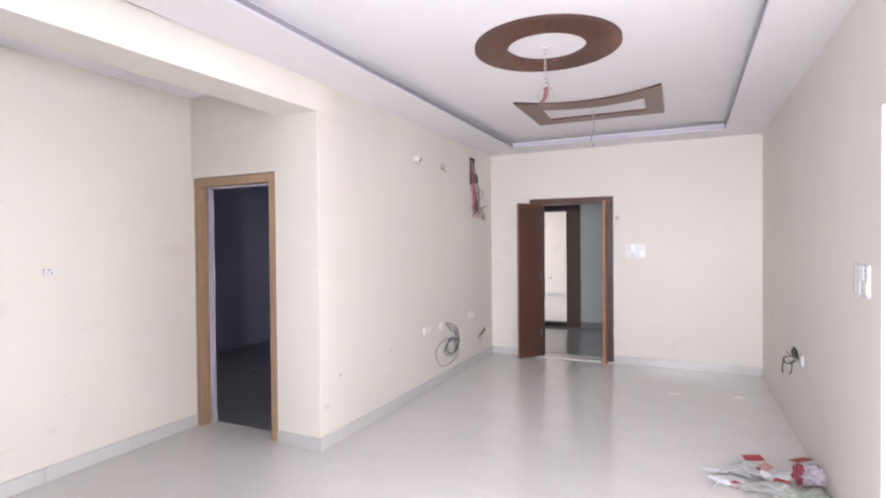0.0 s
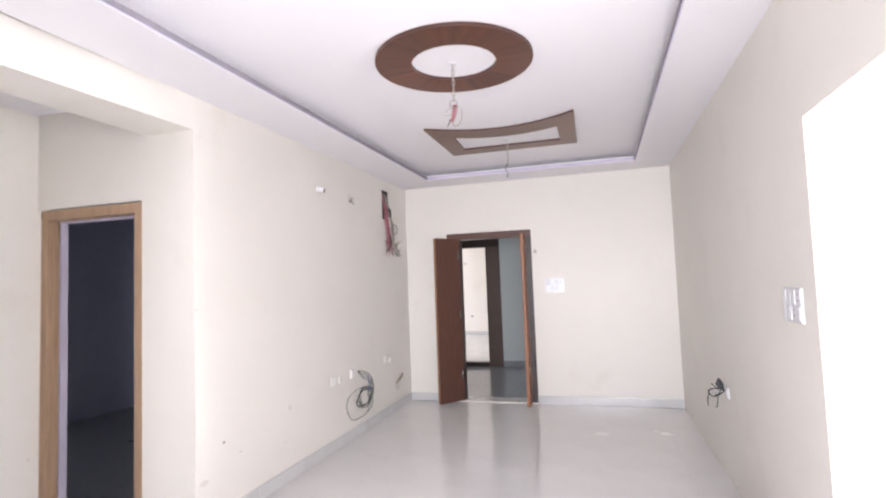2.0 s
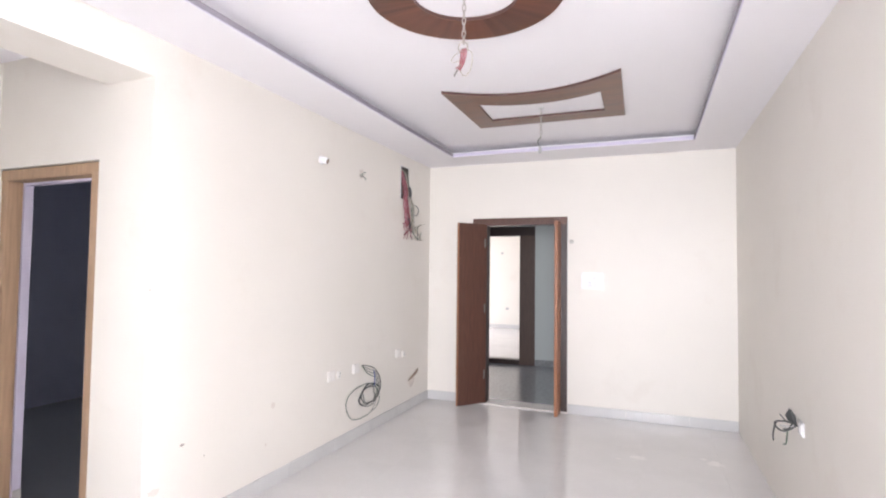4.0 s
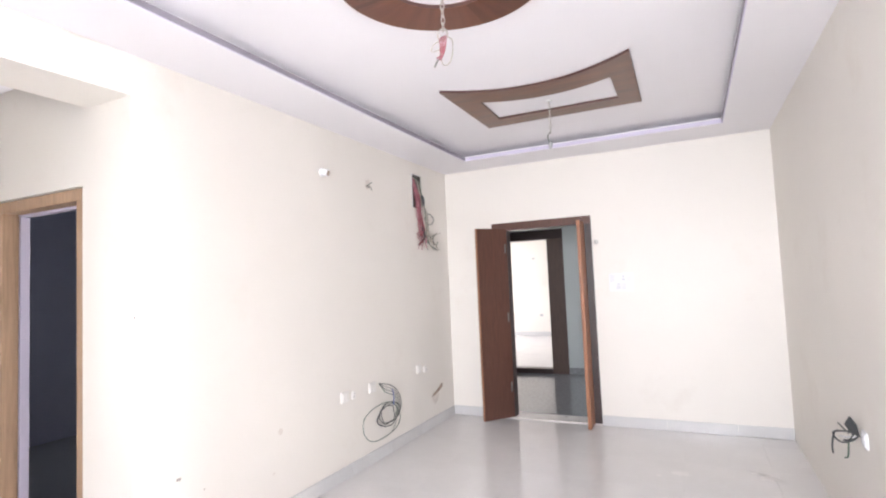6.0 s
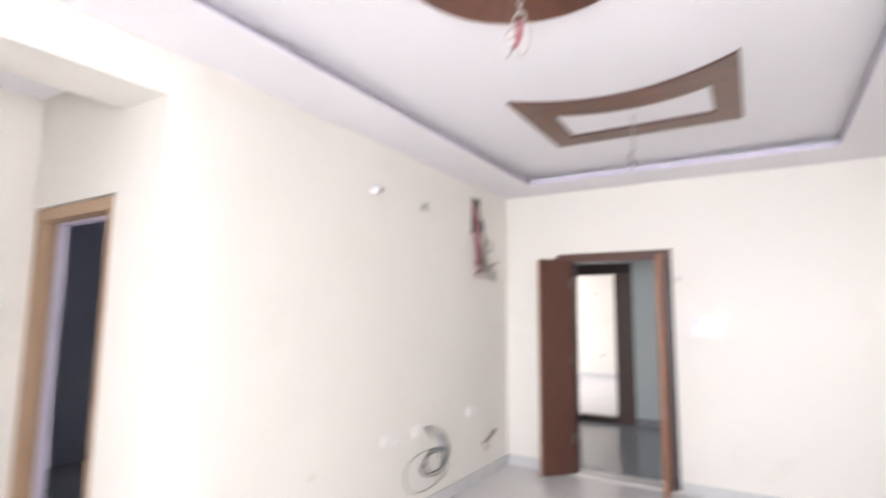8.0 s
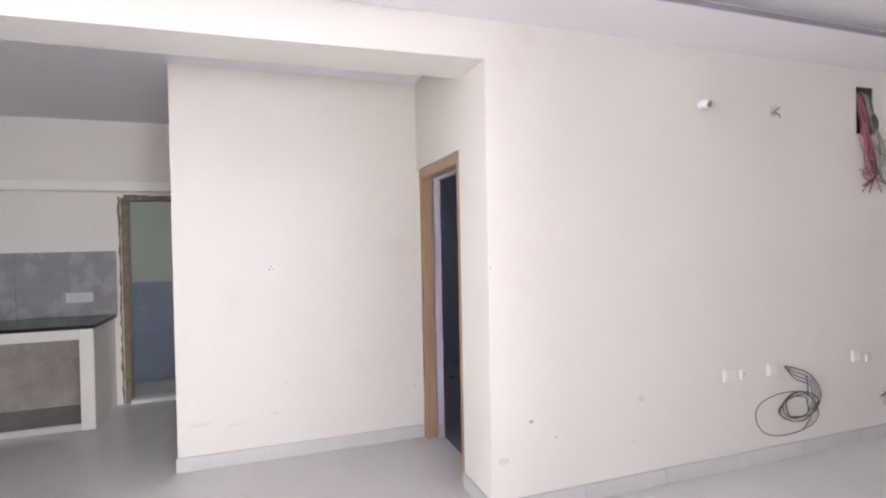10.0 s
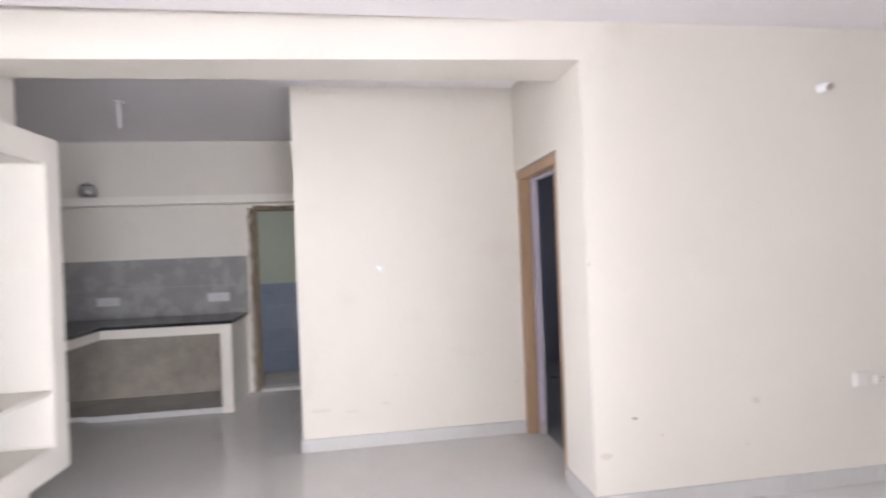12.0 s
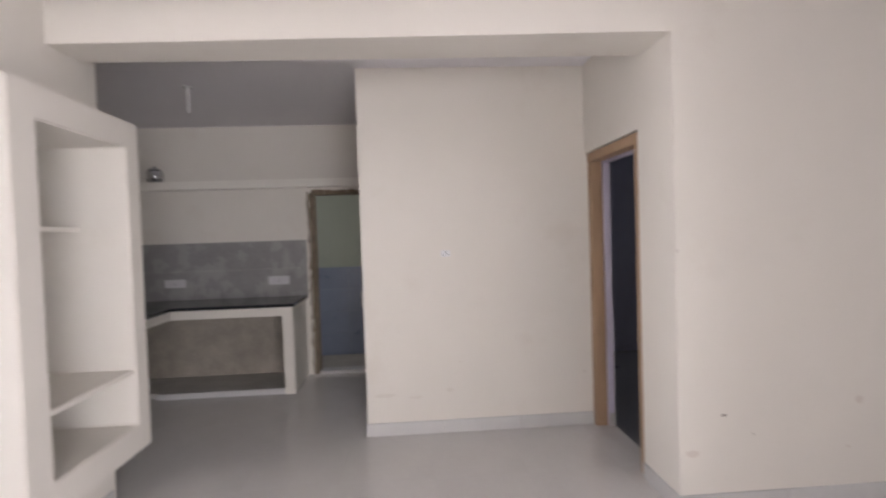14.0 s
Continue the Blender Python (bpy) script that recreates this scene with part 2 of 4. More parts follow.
def pierced(axis, w0, w1, a, b, top, *holes, base=0.0):
    """A wall as one closed mesh: its axis, its two faces, its ends, its height, and openings (from, to, sill, head)."""
    us = sorted({a, b, *(h[0] for h in holes), *(h[1] for h in holes)})
    zs = sorted({base, top, *(h[2] for h in holes), *(h[3] for h in holes)})
    bm, verts = bmesh.new(), {}

    def vert(i, j, w):
        if (i, j, w) not in verts:
            verts[i, j, w] = bm.verts.new((us[i], (w0, w1)[w], zs[j]) if axis == "x" else ((w0, w1)[w], us[i], zs[j]))
        return verts[i, j, w]

    def full(i, j):
        if not (0 <= i < len(us) - 1 and 0 <= j < len(zs) - 1):
            return False
        u, z = (us[i] + us[i + 1]) / 2, (zs[j] + zs[j + 1]) / 2
        return not any(h[0] < u < h[1] and h[2] < z < h[3] for h in holes)

    for i in range(len(us) - 1):
        for j in range(len(zs) - 1):
            if not full(i, j):
                continue
            for w in (0, 1):
                bm.faces.new([vert(i, j, w), vert(i + 1, j, w), vert(i + 1, j + 1, w), vert(i, j + 1, w)])
            for di, dj, p, q in ((-1, 0, (i, j), (i, j + 1)), (1, 0, (i + 1, j), (i + 1, j + 1)), (0, -1, (i, j), (i + 1, j)), (0, 1, (i, j + 1), (i + 1, j + 1))):
                if not full(i + di, j + dj):
                    bm.faces.new([vert(*p, 0), vert(*q, 0), vert(*q, 1), vert(*p, 1)])
    return bm


def spline(points, steps=6):
    """Points on a smooth curve through the given ones."""
    p = [Vector(q) for q in points]
    p = [p[0] * 2 - p[1]] + p + [p[-1] * 2 - p[-2]]
    out = []
    for i in range(1, len(p) - 2):
        a, b, c, d = p[i - 1:i + 3]
        for k in range(steps):
            t = k / steps
            out.append(0.5 * (2 * b + (c - a) * t + (2 * a - 5 * b + 4 * c - d) * t * t + (3 * b - a - 3 * c + d) * t ** 3))
    return out + [p[-2]]


def tube(bm, points, r, seg=6, closed_ends=True):
    points = [Vector(q) for q in points]
    rings, up = [], None
    for i, p in enumerate(points):
        d = (points[min(i + 1, len(points) - 1)] - points[max(i - 1, 0)]).normalized()
        if up is None:
            up = d.orthogonal().normalized()
        up = (up - d * up.dot(d))
        up = up.normalized() if up.length > 1e-5 else d.orthogonal().normalized()
        side = d.cross(up)
        rr = r[i] if isinstance(r, (list, tuple)) else r
        rings.append([bm.verts.new(p + (up * math.cos(a) + side * math.sin(a)) * rr)
                      for a in (2 * math.pi * k / seg for k in range(seg))])
    for a, b in zip(rings, rings[1:]):
        for k in range(seg):
            f = bm.faces.new((a[k], a[(k + 1) % seg], b[(k + 1) % seg], b[k]))
            f.smooth = True
    if closed_ends:
        bm.faces.new(rings[0][::-1])
        bm.faces.new(rings[-1])
    return bm


def lathe(bm, profile, base, axis=(0, 0, 1), seg=24):
    """A turned shape: (radius, height) pairs round an axis."""
    q = Vector((0, 0, 1)).rotation_difference(Vector(axis).normalized())
    rings = []
    for r, h in profile:
        rings.append([bm.verts.new(Vector(base) + q @ Vector((r * math.cos(a), r * math.sin(a), h)))
                      for a in (2 * math.pi * k / seg for k in range(seg))])
    for a, b in zip(rings, rings[1:]):
        for k in range(seg):
            f = bm.faces.new((a[k], a[(k + 1) % seg], b[(k + 1) % seg], b[k]))
            f.smooth = True
    bm.faces.new(rings[0][::-1])
    bm.faces.new(rings[-1])
    return bm


def thing(name, base, label, category, group="", kind=""):
    ob = new(name)
    ob.location = base
    ob.empty_display_size = 0.1
    return tagged(ob, label, category, group, kind)


def origin_of(ob):
    at = Vector(ob.location)
    while ob.parent:
        ob = ob.parent
        at += Vector(ob.location)
    return at


def part(name, bm, mat, parent, label=""):
    """One mesh under a thing or a part, given in the world's metres."""
    bm.normal_update()
    bmesh.ops.recalc_face_normals(bm, faces=bm.faces[:])
    bmesh.ops.translate(bm, verts=bm.verts[:], vec=-origin_of(parent))
    me = bpy.data.meshes.new(name)
    bm.to_mesh(me)
    bm.free()
    me.materials.append(mat)
    ob = new(name, me)
    ob.parent = parent
    return tagged(ob, label)


def solid(name, bm, mat, label="", category="", kind="structure", group=""):
    """One top-level mesh, in the world's metres."""
    bmesh.ops.recalc_face_normals(bm, faces=bm.faces[:])
    me = bpy.data.meshes.new(name)
    bm.to_mesh(me)
    bm.free()
    me.materials.append(mat)
    return tagged(new(name, me), label, category, group, kind)


# ---------------------------------------------------------------- the plan
XL, XR, YF, YB = -2.29, 0.99, 7.019, 0.025      # hall: side walls, entrance wall, balcony wall
XP, YP0, YD = -3.642, 1.457, 3.215                # partition beside the dining nook, bedroom wall
XK, YK = -5.613, -1.30                           # kitchen's back wall and end wall
ZB, ZT, ZN, ZBEAM = 2.776, 2.872, 2.817, 2.559    # dropped border, tray, nook ceiling, beam
ZL = 2.81                                        # top of the border
AJAR = 18.0                                      # how far the dark door is open
WB = 0.17                                        # thickness of the bedroom wall
YO = 9.70                                        # wall of the flat across the lobby

# walls
solid("wall_entrance", pierced("x", YF, YF + 0.2, XL - 0.15, XR + 0.15, 3.0, (-1.735, -0.645, 0.0, 2.14)), CREAM,
      "cream painted hall wall around the entrance door", "wall")
solid("wall_left", pierced("y", XL - 0.15, XL, YD, YF, 3.0, (6.20, 6.42, 2.30, 2.648)), CREAM,
      "cream painted hall wall with an open wiring box", "wall")
solid("wall_bedroom", pierced("x", YD, YD + WB, -6.0, XL - 0.15, 3.0, (XP, -2.71, 0.0, 2.135)), CREAM,
      "cream painted wall around the bedroom doorway", "wall")
solid("trim_bedroom_reveal", boxes((XP, -3.572, YD + 0.118, YD + WB, 0, 2.05), (XP, -2.71, YD + 0.118, YD + WB, 2.05, 2.135),
                                   (-2.78, -2.71, YD + 0.118, YD + WB, 0, 2.05)), COVE, "lavender plaster reveal behind the door frame", "trim")
solid("wall_partition", boxes((XP - 0.12, XP, YP0, YD, 0, 3)), CREAM, "cream painted partition beside the kitchen", "wall")
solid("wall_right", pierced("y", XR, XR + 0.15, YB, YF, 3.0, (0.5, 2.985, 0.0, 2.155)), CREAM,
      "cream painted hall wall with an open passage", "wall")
solid("wall_balcony", pierced("x", -0.13, YB, -2.835, XR + 0.15, 3.0, (-2.76, -1.98, 0.45, 2.14), (-1.77, -0.833, 0.0, 2.16), (-0.62, 0.92, 0.0, 2.30)), CREAM,
      "cream painted wall beside the balcony opening", "wall")
bm = boxes((-2.74, XL, YB, YD, ZBEAM, 3))
for v in bm.verts:                               # the beam runs a little askew
    v.co.x = {(True, True): -2.415, (True, False): XL, (False, True): -2.70, (False, False): -2.66}[v.co.x > -2.5, v.co.y < 1]
solid("beam", bm, CREAM, "cream painted ceiling beam over the nook", "beam")
solid("wall_kitchen_back", pierced("y", XK - 0.15, XK, YK, 1.90, 3.0, (0.725, 1.60, 0.0, 2.06)), CREAM,
      "cream painted kitchen wall with an unframed doorway", "wall")
solid("wall_kitchen_end", boxes((XK - 0.15, -2.79, YK - 0.15, YK, 0, 3)), CREAM, "cream kitchen end wall", "wall")
solid("wall_kitchen_side", boxes((-2.79, -2.67, YK, -0.50, 0, 3), (-2.67, -0.62, -0.62, -0.50, 0, 3)), CREAM, "plain wall behind the shelf niche", "wall")
solid("wall_kitchen_north", boxes((XK, XP - 0.12, 1.75, 1.90, 0, 3)), CREAM, "cream kitchen side wall", "wall")

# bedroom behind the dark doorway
solid("wall_bedroom_far", boxes((-6.0, XL - 0.15, 6.9, 7.05, 0, 3)), DIM_BLUE, "bedroom wall, dimness put into its blue-grey colour", "wall")
# The narrow opening is unseen, cut for the bedroom fill.
solid("wall_bedroom_side", pierced("y", -6.15, -6.0, YD, 7.05, 3.0, (3.5, 3.95, 1.0, 2.1)), DIM_BLUE, "bedroom side wall with a narrow opening added for the fill", "wall")
solid("bedroom_beam", boxes((-6.0, XL - 0.15, 6.6, 6.9, 2.35, 3)), DIM_BLUE, "bedroom ceiling beam, dimness put into its blue-grey colour", "beam")

# side room beyond the passage
solid("wall_side_room", boxes((XR + 0.15, 4.4, 5.5, 5.65, 0, 3)), CREAM, "bright cream wall of the side room", "wall")
solid("wall_side_room_b", boxes((XR + 0.15, 4.4, -0.13, YB, 0, 3)), CREAM, "cream wall of the side room", "wall")
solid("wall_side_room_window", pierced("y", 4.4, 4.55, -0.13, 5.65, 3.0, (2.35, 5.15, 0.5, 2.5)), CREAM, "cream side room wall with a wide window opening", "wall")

# balcony behind the walk
solid("balcony_parapet", boxes((-0.9, 2.2, -1.75, -1.6, 0, 0.95), (-1.05, -0.9, -1.75, -0.62, 0, 3), (-0.75, -0.66, -0.50, -0.13, 0, 3), (2.2, 2.35, -1.75, -0.13, 0, 3)), CREAM,
      "cream balcony parapet", "parapet")

# lobby and the flat across it
solid("wall_lobby", pierced("x", YO, YO + 0.2, -4.6, 3.0, 3.0, (-2.62, -1.545, 0.0, 2.27)), GREYPAINT,
      "grey-green painted lobby wall", "wall")
solid("wall_lobby_end", boxes((-4.75, -4.6, YF + 0.2, YO, 0, 3)), GREYPAINT, "grey-green lobby end wall", "wall")
solid("wall_lobby_window", pierced("y", 3.0, 3.15, YF + 0.2, YO, 3.0, (7.6, 9.2, 1.0, 2.2)), GREYPAINT, "grey-green lobby wall with an added, unseen opening", "wall")
solid("wall_opposite_flat", boxes((-6.0, 1.5, 14.9, 15.55, 0, 3), (1.5, 1.65, YO + 0.2, 15.55, 0, 3),
                                  (-6.15, -6.0, YO + 0.2, 11.6, 0, 3), (-6.15, -6.0, 14.4, 15.55, 0, 3),
                                  (-6.15, -6.0, 11.6, 14.4, 0, 0.6), (-6.15, -6.0, 11.6, 14.4, 2.4, 3)), CREAM,
      "bright cream wall of the flat opposite", "wall")

# ceilings


def quad_ring(inner, outer, z0, z1):
    """A flat four-sided ring between two outlines."""
    bm = bmesh.new()
    loops = [[bm.verts.new((x, y, z)) for x, y in pts] for pts, z in ((inner, z0), (outer, z0), (outer, z1), (inner, z1))]
    for i in range(4):
        for k in range(4):
            a, c, j = loops[i], loops[(i + 1) % 4], (k + 1) % 4
            bm.faces.new((a[k], a[j], c[j], c[k]))
    return bm


TRAY = [(-1.832, 0.46), (0.595, 0.46), (0.592, 6.542), (-1.826, 6.542)]
solid("ceiling_border", quad_ring(TRAY, [(XL, YB), (XR, YB), (XR, YF), (XL, YF)], ZB, ZL), CEILING,
      "white dropped ceiling border with a recessed tray", "ceiling")
solid("ceiling_tray", boxes((XL, XR, YB, YF, ZT, 3.0)), CEILING, "white recessed tray ceiling", "ceiling")
solid("ceiling_cove", boxes((-1.93, -1.91, 0.34, 6.74, ZL, ZT), (0.715, 0.735, 0.34, 6.74, ZL, ZT), (-1.91, 0.715, 6.72, 6.74, ZL, ZT),
                            (-1.91, 0.715, 0.34, 0.36, ZL, ZT)), CEILING, "white cove behind the ceiling border", "ceiling")
LIP = [(-1.824, 0.468), (0.587, 0.468), (0.584, 6.534), (-1.818, 6.534)]
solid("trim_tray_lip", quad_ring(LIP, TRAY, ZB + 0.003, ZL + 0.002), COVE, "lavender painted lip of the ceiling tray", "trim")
# Thin strips over the lip that carry its shade as colour.
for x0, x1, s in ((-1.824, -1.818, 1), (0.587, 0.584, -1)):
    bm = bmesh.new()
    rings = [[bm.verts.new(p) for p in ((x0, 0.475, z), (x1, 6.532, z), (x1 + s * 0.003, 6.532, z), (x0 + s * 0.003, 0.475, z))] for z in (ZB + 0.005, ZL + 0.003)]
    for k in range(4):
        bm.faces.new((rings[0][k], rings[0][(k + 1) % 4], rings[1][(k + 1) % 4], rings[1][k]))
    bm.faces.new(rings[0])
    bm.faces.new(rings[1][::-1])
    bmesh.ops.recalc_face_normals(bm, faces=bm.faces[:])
    solid("trim_tray_side", bm, LIP_SHADE, "purple-grey side strip of the ceiling tray, shade put into its colour", "trim")
solid("trim_tray_end", boxes((-1.819, 0.58, 0.4682, 0.4712, ZB + 0.005, ZL + 0.003)), LIP_SHADE, "purple-grey end strip of the ceiling tray, shade put into its colour", "trim")
solid("ceiling_nook", boxes((XK, -2.74, YK, YD, ZN, 3.0)), CEILING, "white ceiling over nook and kitchen", "ceiling")
solid("ceiling_bedroom", boxes((-6.0, XL - 0.15, YD + WB, 6.9, 2.8, 3.0)), DIM_BLUE, "bedroom ceiling, dimness put into its blue-grey colour", "ceiling")
solid("ceiling_side_room", boxes((XR + 0.15, 4.4, YB, 5.5, ZB, 3.0)), CEILING, "white side room ceiling", "ceiling")
solid("ceiling_lobby", boxes((-4.6, 3.0, YF + 0.2, YO, 2.75, 3.0)), CEILING, "lobby ceiling", "ceiling")
solid("ceiling_opposite", boxes((-6.0, 1.5, YO + 0.2, 15.4, 2.75, 3.0)), CEILING, "ceiling of the flat opposite", "ceiling")
solid("ceiling_balcony", boxes((-1.05, 2.35, -1.75, -0.13, 2.75, 3.0)), CEILING, "balcony ceiling", "ceiling")
solid("roof_slab", boxes((-7.6, 4.7, -1.9, 15.7, 3.0, 3.2)), CONCRETE, "concrete slab above the flat", "slab")

# floors
floor = solid("floor", boxes((XK, XR + 0.15, YK, YF, -0.12, -0.004)), GROUT, "grey glossy vitrified tile floor", "floor")
solid("floor_bedroom", boxes((-6.0, XL - 0.15, YD + WB, 6.9, -0.12, 0.0)), DIM_FLOOR, "bedroom floor, dimness put into its dark colour", "floor")
solid("floor_side_room", boxes((XR + 0.15, 4.4, YB, 5.5, -0.12, 0.0)), TILE, "side room tile floor", "floor")
solid("floor_balcony", boxes((-0.9, 2.2, -1.6, -0.13, -0.12, 0.0)), TILE, "balcony tile floor", "floor")
solid("floor_lobby", boxes((-4.6, 3.0, YF + 0.2, YO, -0.12, -0.002)), LOBBYFLOOR, "dark grey lobby floor", "floor")
solid("floor_opposite", boxes((-6.0, 1.5, YO, 15.4, -0.12, 0.0)), TILE, "glossy floor of the flat opposite", "floor")
solid("floor_utility", boxes((-7.2, XK, -0.2, 3.5, -0.12, -0.03)), CONCRETE, "utility balcony floor", "floor")
solid("threshold", boxes((-1.735, -0.645, YF - 0.02, YF + 0.22, -0.003, 0.016), bevel=0.004), MARBLE, "pale stone entrance threshold", "threshold")

solid("baseboard_lobby", boxes((-1.545, 3.0, YO - 0.012, YO, -0.002, 0.1), bevel=0.002), LOBBYFLOOR, "dark granite lobby skirting", "skirting")

solid("baseboard_opposite", boxes((-6.0, 1.5, 14.888, 14.9, 0.0, 0.1), bevel=0.002), SKIRT, "pale grey skirting of the flat opposite", "skirting")

# utility balcony beyond the kitchen doorway
solid("wall_utility", boxes((-6.85, -6.70, -0.2, 3.5, -0.12, 3), (-6.70, XK - 0.15, -0.35, -0.2, -0.12, 3)), GREENPAINT,
      "pale green utility wall above blue-grey tiles", "wall")
dado = thing("utility_dado", (-6.70, 1.2, 0), "blue-grey wall tiles in the utility area", "wall tiles", kind="structure")
for iy in range(8):
    for iz in range(4):
        part("tile", boxes((-6.70, -6.688, -0.19 + iy * 0.4 + 0.002, -0.19 + (iy + 1) * 0.4, -0.03 + iz * 0.296 + 0.002, -0.03 + (iz + 1) * 0.296)), BLUETILE, dado)

# ---------------------------------------------------------------- entrance door
door = thing("door_1", (-1.19, YF + 0.08, 0), "dark teak double door standing open into the hall", "door", kind="structure")
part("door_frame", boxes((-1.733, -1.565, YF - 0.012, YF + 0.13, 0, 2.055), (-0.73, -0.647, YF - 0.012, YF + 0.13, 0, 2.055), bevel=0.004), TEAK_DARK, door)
part("door_head", boxes((-1.733, -0.647, YF - 0.014, YF + 0.13, 2.055, 2.138), bevel=0.004), TEAK, door)


def leaf(hinge, free, thick, z0, z1, side):
    """A plain flush leaf from its hinge edge to its free edge."""
    a, b = Vector((*hinge, 0)), Vector((*free, 0))
    d = (b - a).normalized()
    nrm = Vector((-d.y, d.x, 0)) * side
    bm, be = bmesh.new(), bmesh.new()

    def prism(m, p, q, w0, w1):
        vs = [m.verts.new((*(c + nrm * w).xy, z)) for z in (z0, z1) for c, w in ((p, w0), (q, w0), (q, w1), (p, w1))]
        for f in ((0, 3, 2, 1), (4, 5, 6, 7), (0, 1, 5, 4), (1, 2, 6, 5), (2, 3, 7, 6), (3, 0, 4, 7)):
            m.faces.new([vs[i] for i in f])
    prism(bm, a, b - d * 0.008, 0, thick)
    prism(be, b - d * 0.008, b, 0.0005, thick - 0.0005)
    for m in (bm, be):
        bmesh.ops.bevel(m, geom=m.edges[:], offset=0.002, segments=1, affect="EDGES")
    return bm, be, d, nrm


bm, be, d, nrm = leaf((-1.562, YF - 0.005), (-1.807, 6.727), 0.036, 0.02, 2.074, -1)
lf = part("door_leaf", bm, TEAK, door)
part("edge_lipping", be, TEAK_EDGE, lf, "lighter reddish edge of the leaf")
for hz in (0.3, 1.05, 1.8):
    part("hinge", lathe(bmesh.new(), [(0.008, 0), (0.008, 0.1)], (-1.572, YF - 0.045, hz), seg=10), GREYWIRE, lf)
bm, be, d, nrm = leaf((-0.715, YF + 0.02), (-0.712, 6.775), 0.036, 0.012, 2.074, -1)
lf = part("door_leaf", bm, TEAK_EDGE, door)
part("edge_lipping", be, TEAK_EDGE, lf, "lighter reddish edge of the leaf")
for hz in (0.3, 1.05, 1.8):
    part("hinge", lathe(bmesh.new(), [(0.008, 0), (0.008, 0.1)], (-0.722, YF - 0.02, hz), seg=10), GREYWIRE, lf)

# door of the flat opposite
door = thing("door_2", (-2.1, YO, 0), "dark teak door frame of the flat opposite", "door", kind="structure")
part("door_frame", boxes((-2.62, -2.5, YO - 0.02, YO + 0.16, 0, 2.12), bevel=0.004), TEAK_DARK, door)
part("door_frame", boxes((-1.80, -1.545, YO - 0.02, YO + 0.16, 0, 2.12), bevel=0.004), TEAK_LIT, door, "wide jamb with the light on it put into its brown")
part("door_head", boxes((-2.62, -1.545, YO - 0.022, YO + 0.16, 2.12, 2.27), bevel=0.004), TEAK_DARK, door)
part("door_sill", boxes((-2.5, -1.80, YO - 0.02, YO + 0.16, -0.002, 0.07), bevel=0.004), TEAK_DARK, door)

# bedroom door frame
door = thing("door_3", (-3.2, YD + 0.1, 0), "light brown wooden door frame with no leaf", "door", kind="structure")
part("door_jamb", boxes((XP + 0.002, -3.58, YD + 0.022, YD + 0.115, 0, 2.062), bevel=0.004), TANWOOD, door)
part("door_jamb", boxes((-2.79, -2.712, YD + 0.012, YD + 0.115, 0, 2.062), bevel=0.004), TANWOOD, door)
part("door_head", boxes((XP + 0.002, -2.712, YD + 0.018, YD + 0.115, 2.062, 2.13), bevel=0.004), TANWOOD, door)

# dark door beside the niche
door = thing("door_4", (-1.3, -0.05, 0), "dark blue glossy door standing ajar in a granite frame", "door", kind="structure")
part("door_jamb", boxes((-1.768, -1.693, -0.11, YB + 0.012, 0, 2.115), bevel=0.004), FRAMEGRANITE, door)
part("door_jamb", boxes((-0.911, -0.835, -0.11, YB + 0.012, 0, 2.115), bevel=0.004), FRAMEGRANITE, door)
part("door_head", boxes((-1.768, -0.835, -0.11, YB + 0.013, 2.115, 2.158), bevel=0.004), FRAMEGRANITE, door)
leaf = boxes((0.004, 0.755, -0.035, 0.0, 0.01, 2.11), bevel=0.003)
bmesh.ops.transform(leaf, matrix=Matrix.Translation((-1.691, YB - 0.002, 0)) @ Matrix.Rotation(radians(-AJAR), 4, "Z"), verts=leaf.verts[:])
leaf = part("door_leaf", leaf, DARKDOOR, door)
for x, z, h in ((-1.655, 1.70, 0.032), (-1.676, 1.305, 0.018)):
    part("latch", lathe(bmesh.new(), [(0.0, -h), (0.0045, -h), (0.0055, -h + 0.003), (0.0055, h - 0.003), (0.0045, h), (0.0, h)], (x, YB - 0.006, z), (0, 0, 1), 12), STEEL, leaf, "bright steel latch")

# ---------------------------------------------------------------- built-in shelf niche
N0, N1, NF, NZ0, NZ1 = -2.882, -1.85, 0.222, 0.337, 2.249
I0, I1, IZ0, IZ1, NB = -2.738, -2.02, 0.50, 2.092, -0.42
niche = thing("shelf_niche", (-2.37, 0.0, NZ0), "cream plastered shelf niche standing proud of the wall", "shelf")
bm = pierced("x", NB, NF, N0, N1, NZ1, (I0, I1, IZ0, IZ1), base=NZ0)
bmesh.ops.recalc_face_normals(bm, faces=bm.faces[:])
bmesh.ops.bevel(bm, geom=[e for e in bm.edges if e.is_manifold and e.calc_face_angle() > 0.5], offset=0.008, segments=2, affect="EDGES")
part("surround", bm, CREAM, niche)
part("back_panel", boxes((N0, N1, NB - 0.05, NB, NZ0, NZ1)), CREAM, niche)
part("shelf", boxes((I0 + 0.001, I1 - 0.001, NB + 0.001, NF - 0.01, 0.79, 0.818), bevel=0.004), CREAM, niche)
part("shelf", boxes((I0 + 0.001, I1 - 0.001, NB + 0.001, -0.05, 1.62, 1.645), bevel=0.004), CREAM, niche, "narrow upper shelf")

# ---------------------------------------------------------------- ceiling ornaments
ring = thing("ceiling_ring", (-0.631, 3.52, ZT), "round brown veneered ring on the tray ceiling", "ceiling ornament")
R0, R1, RZ = 0.258, 0.476, 2.85


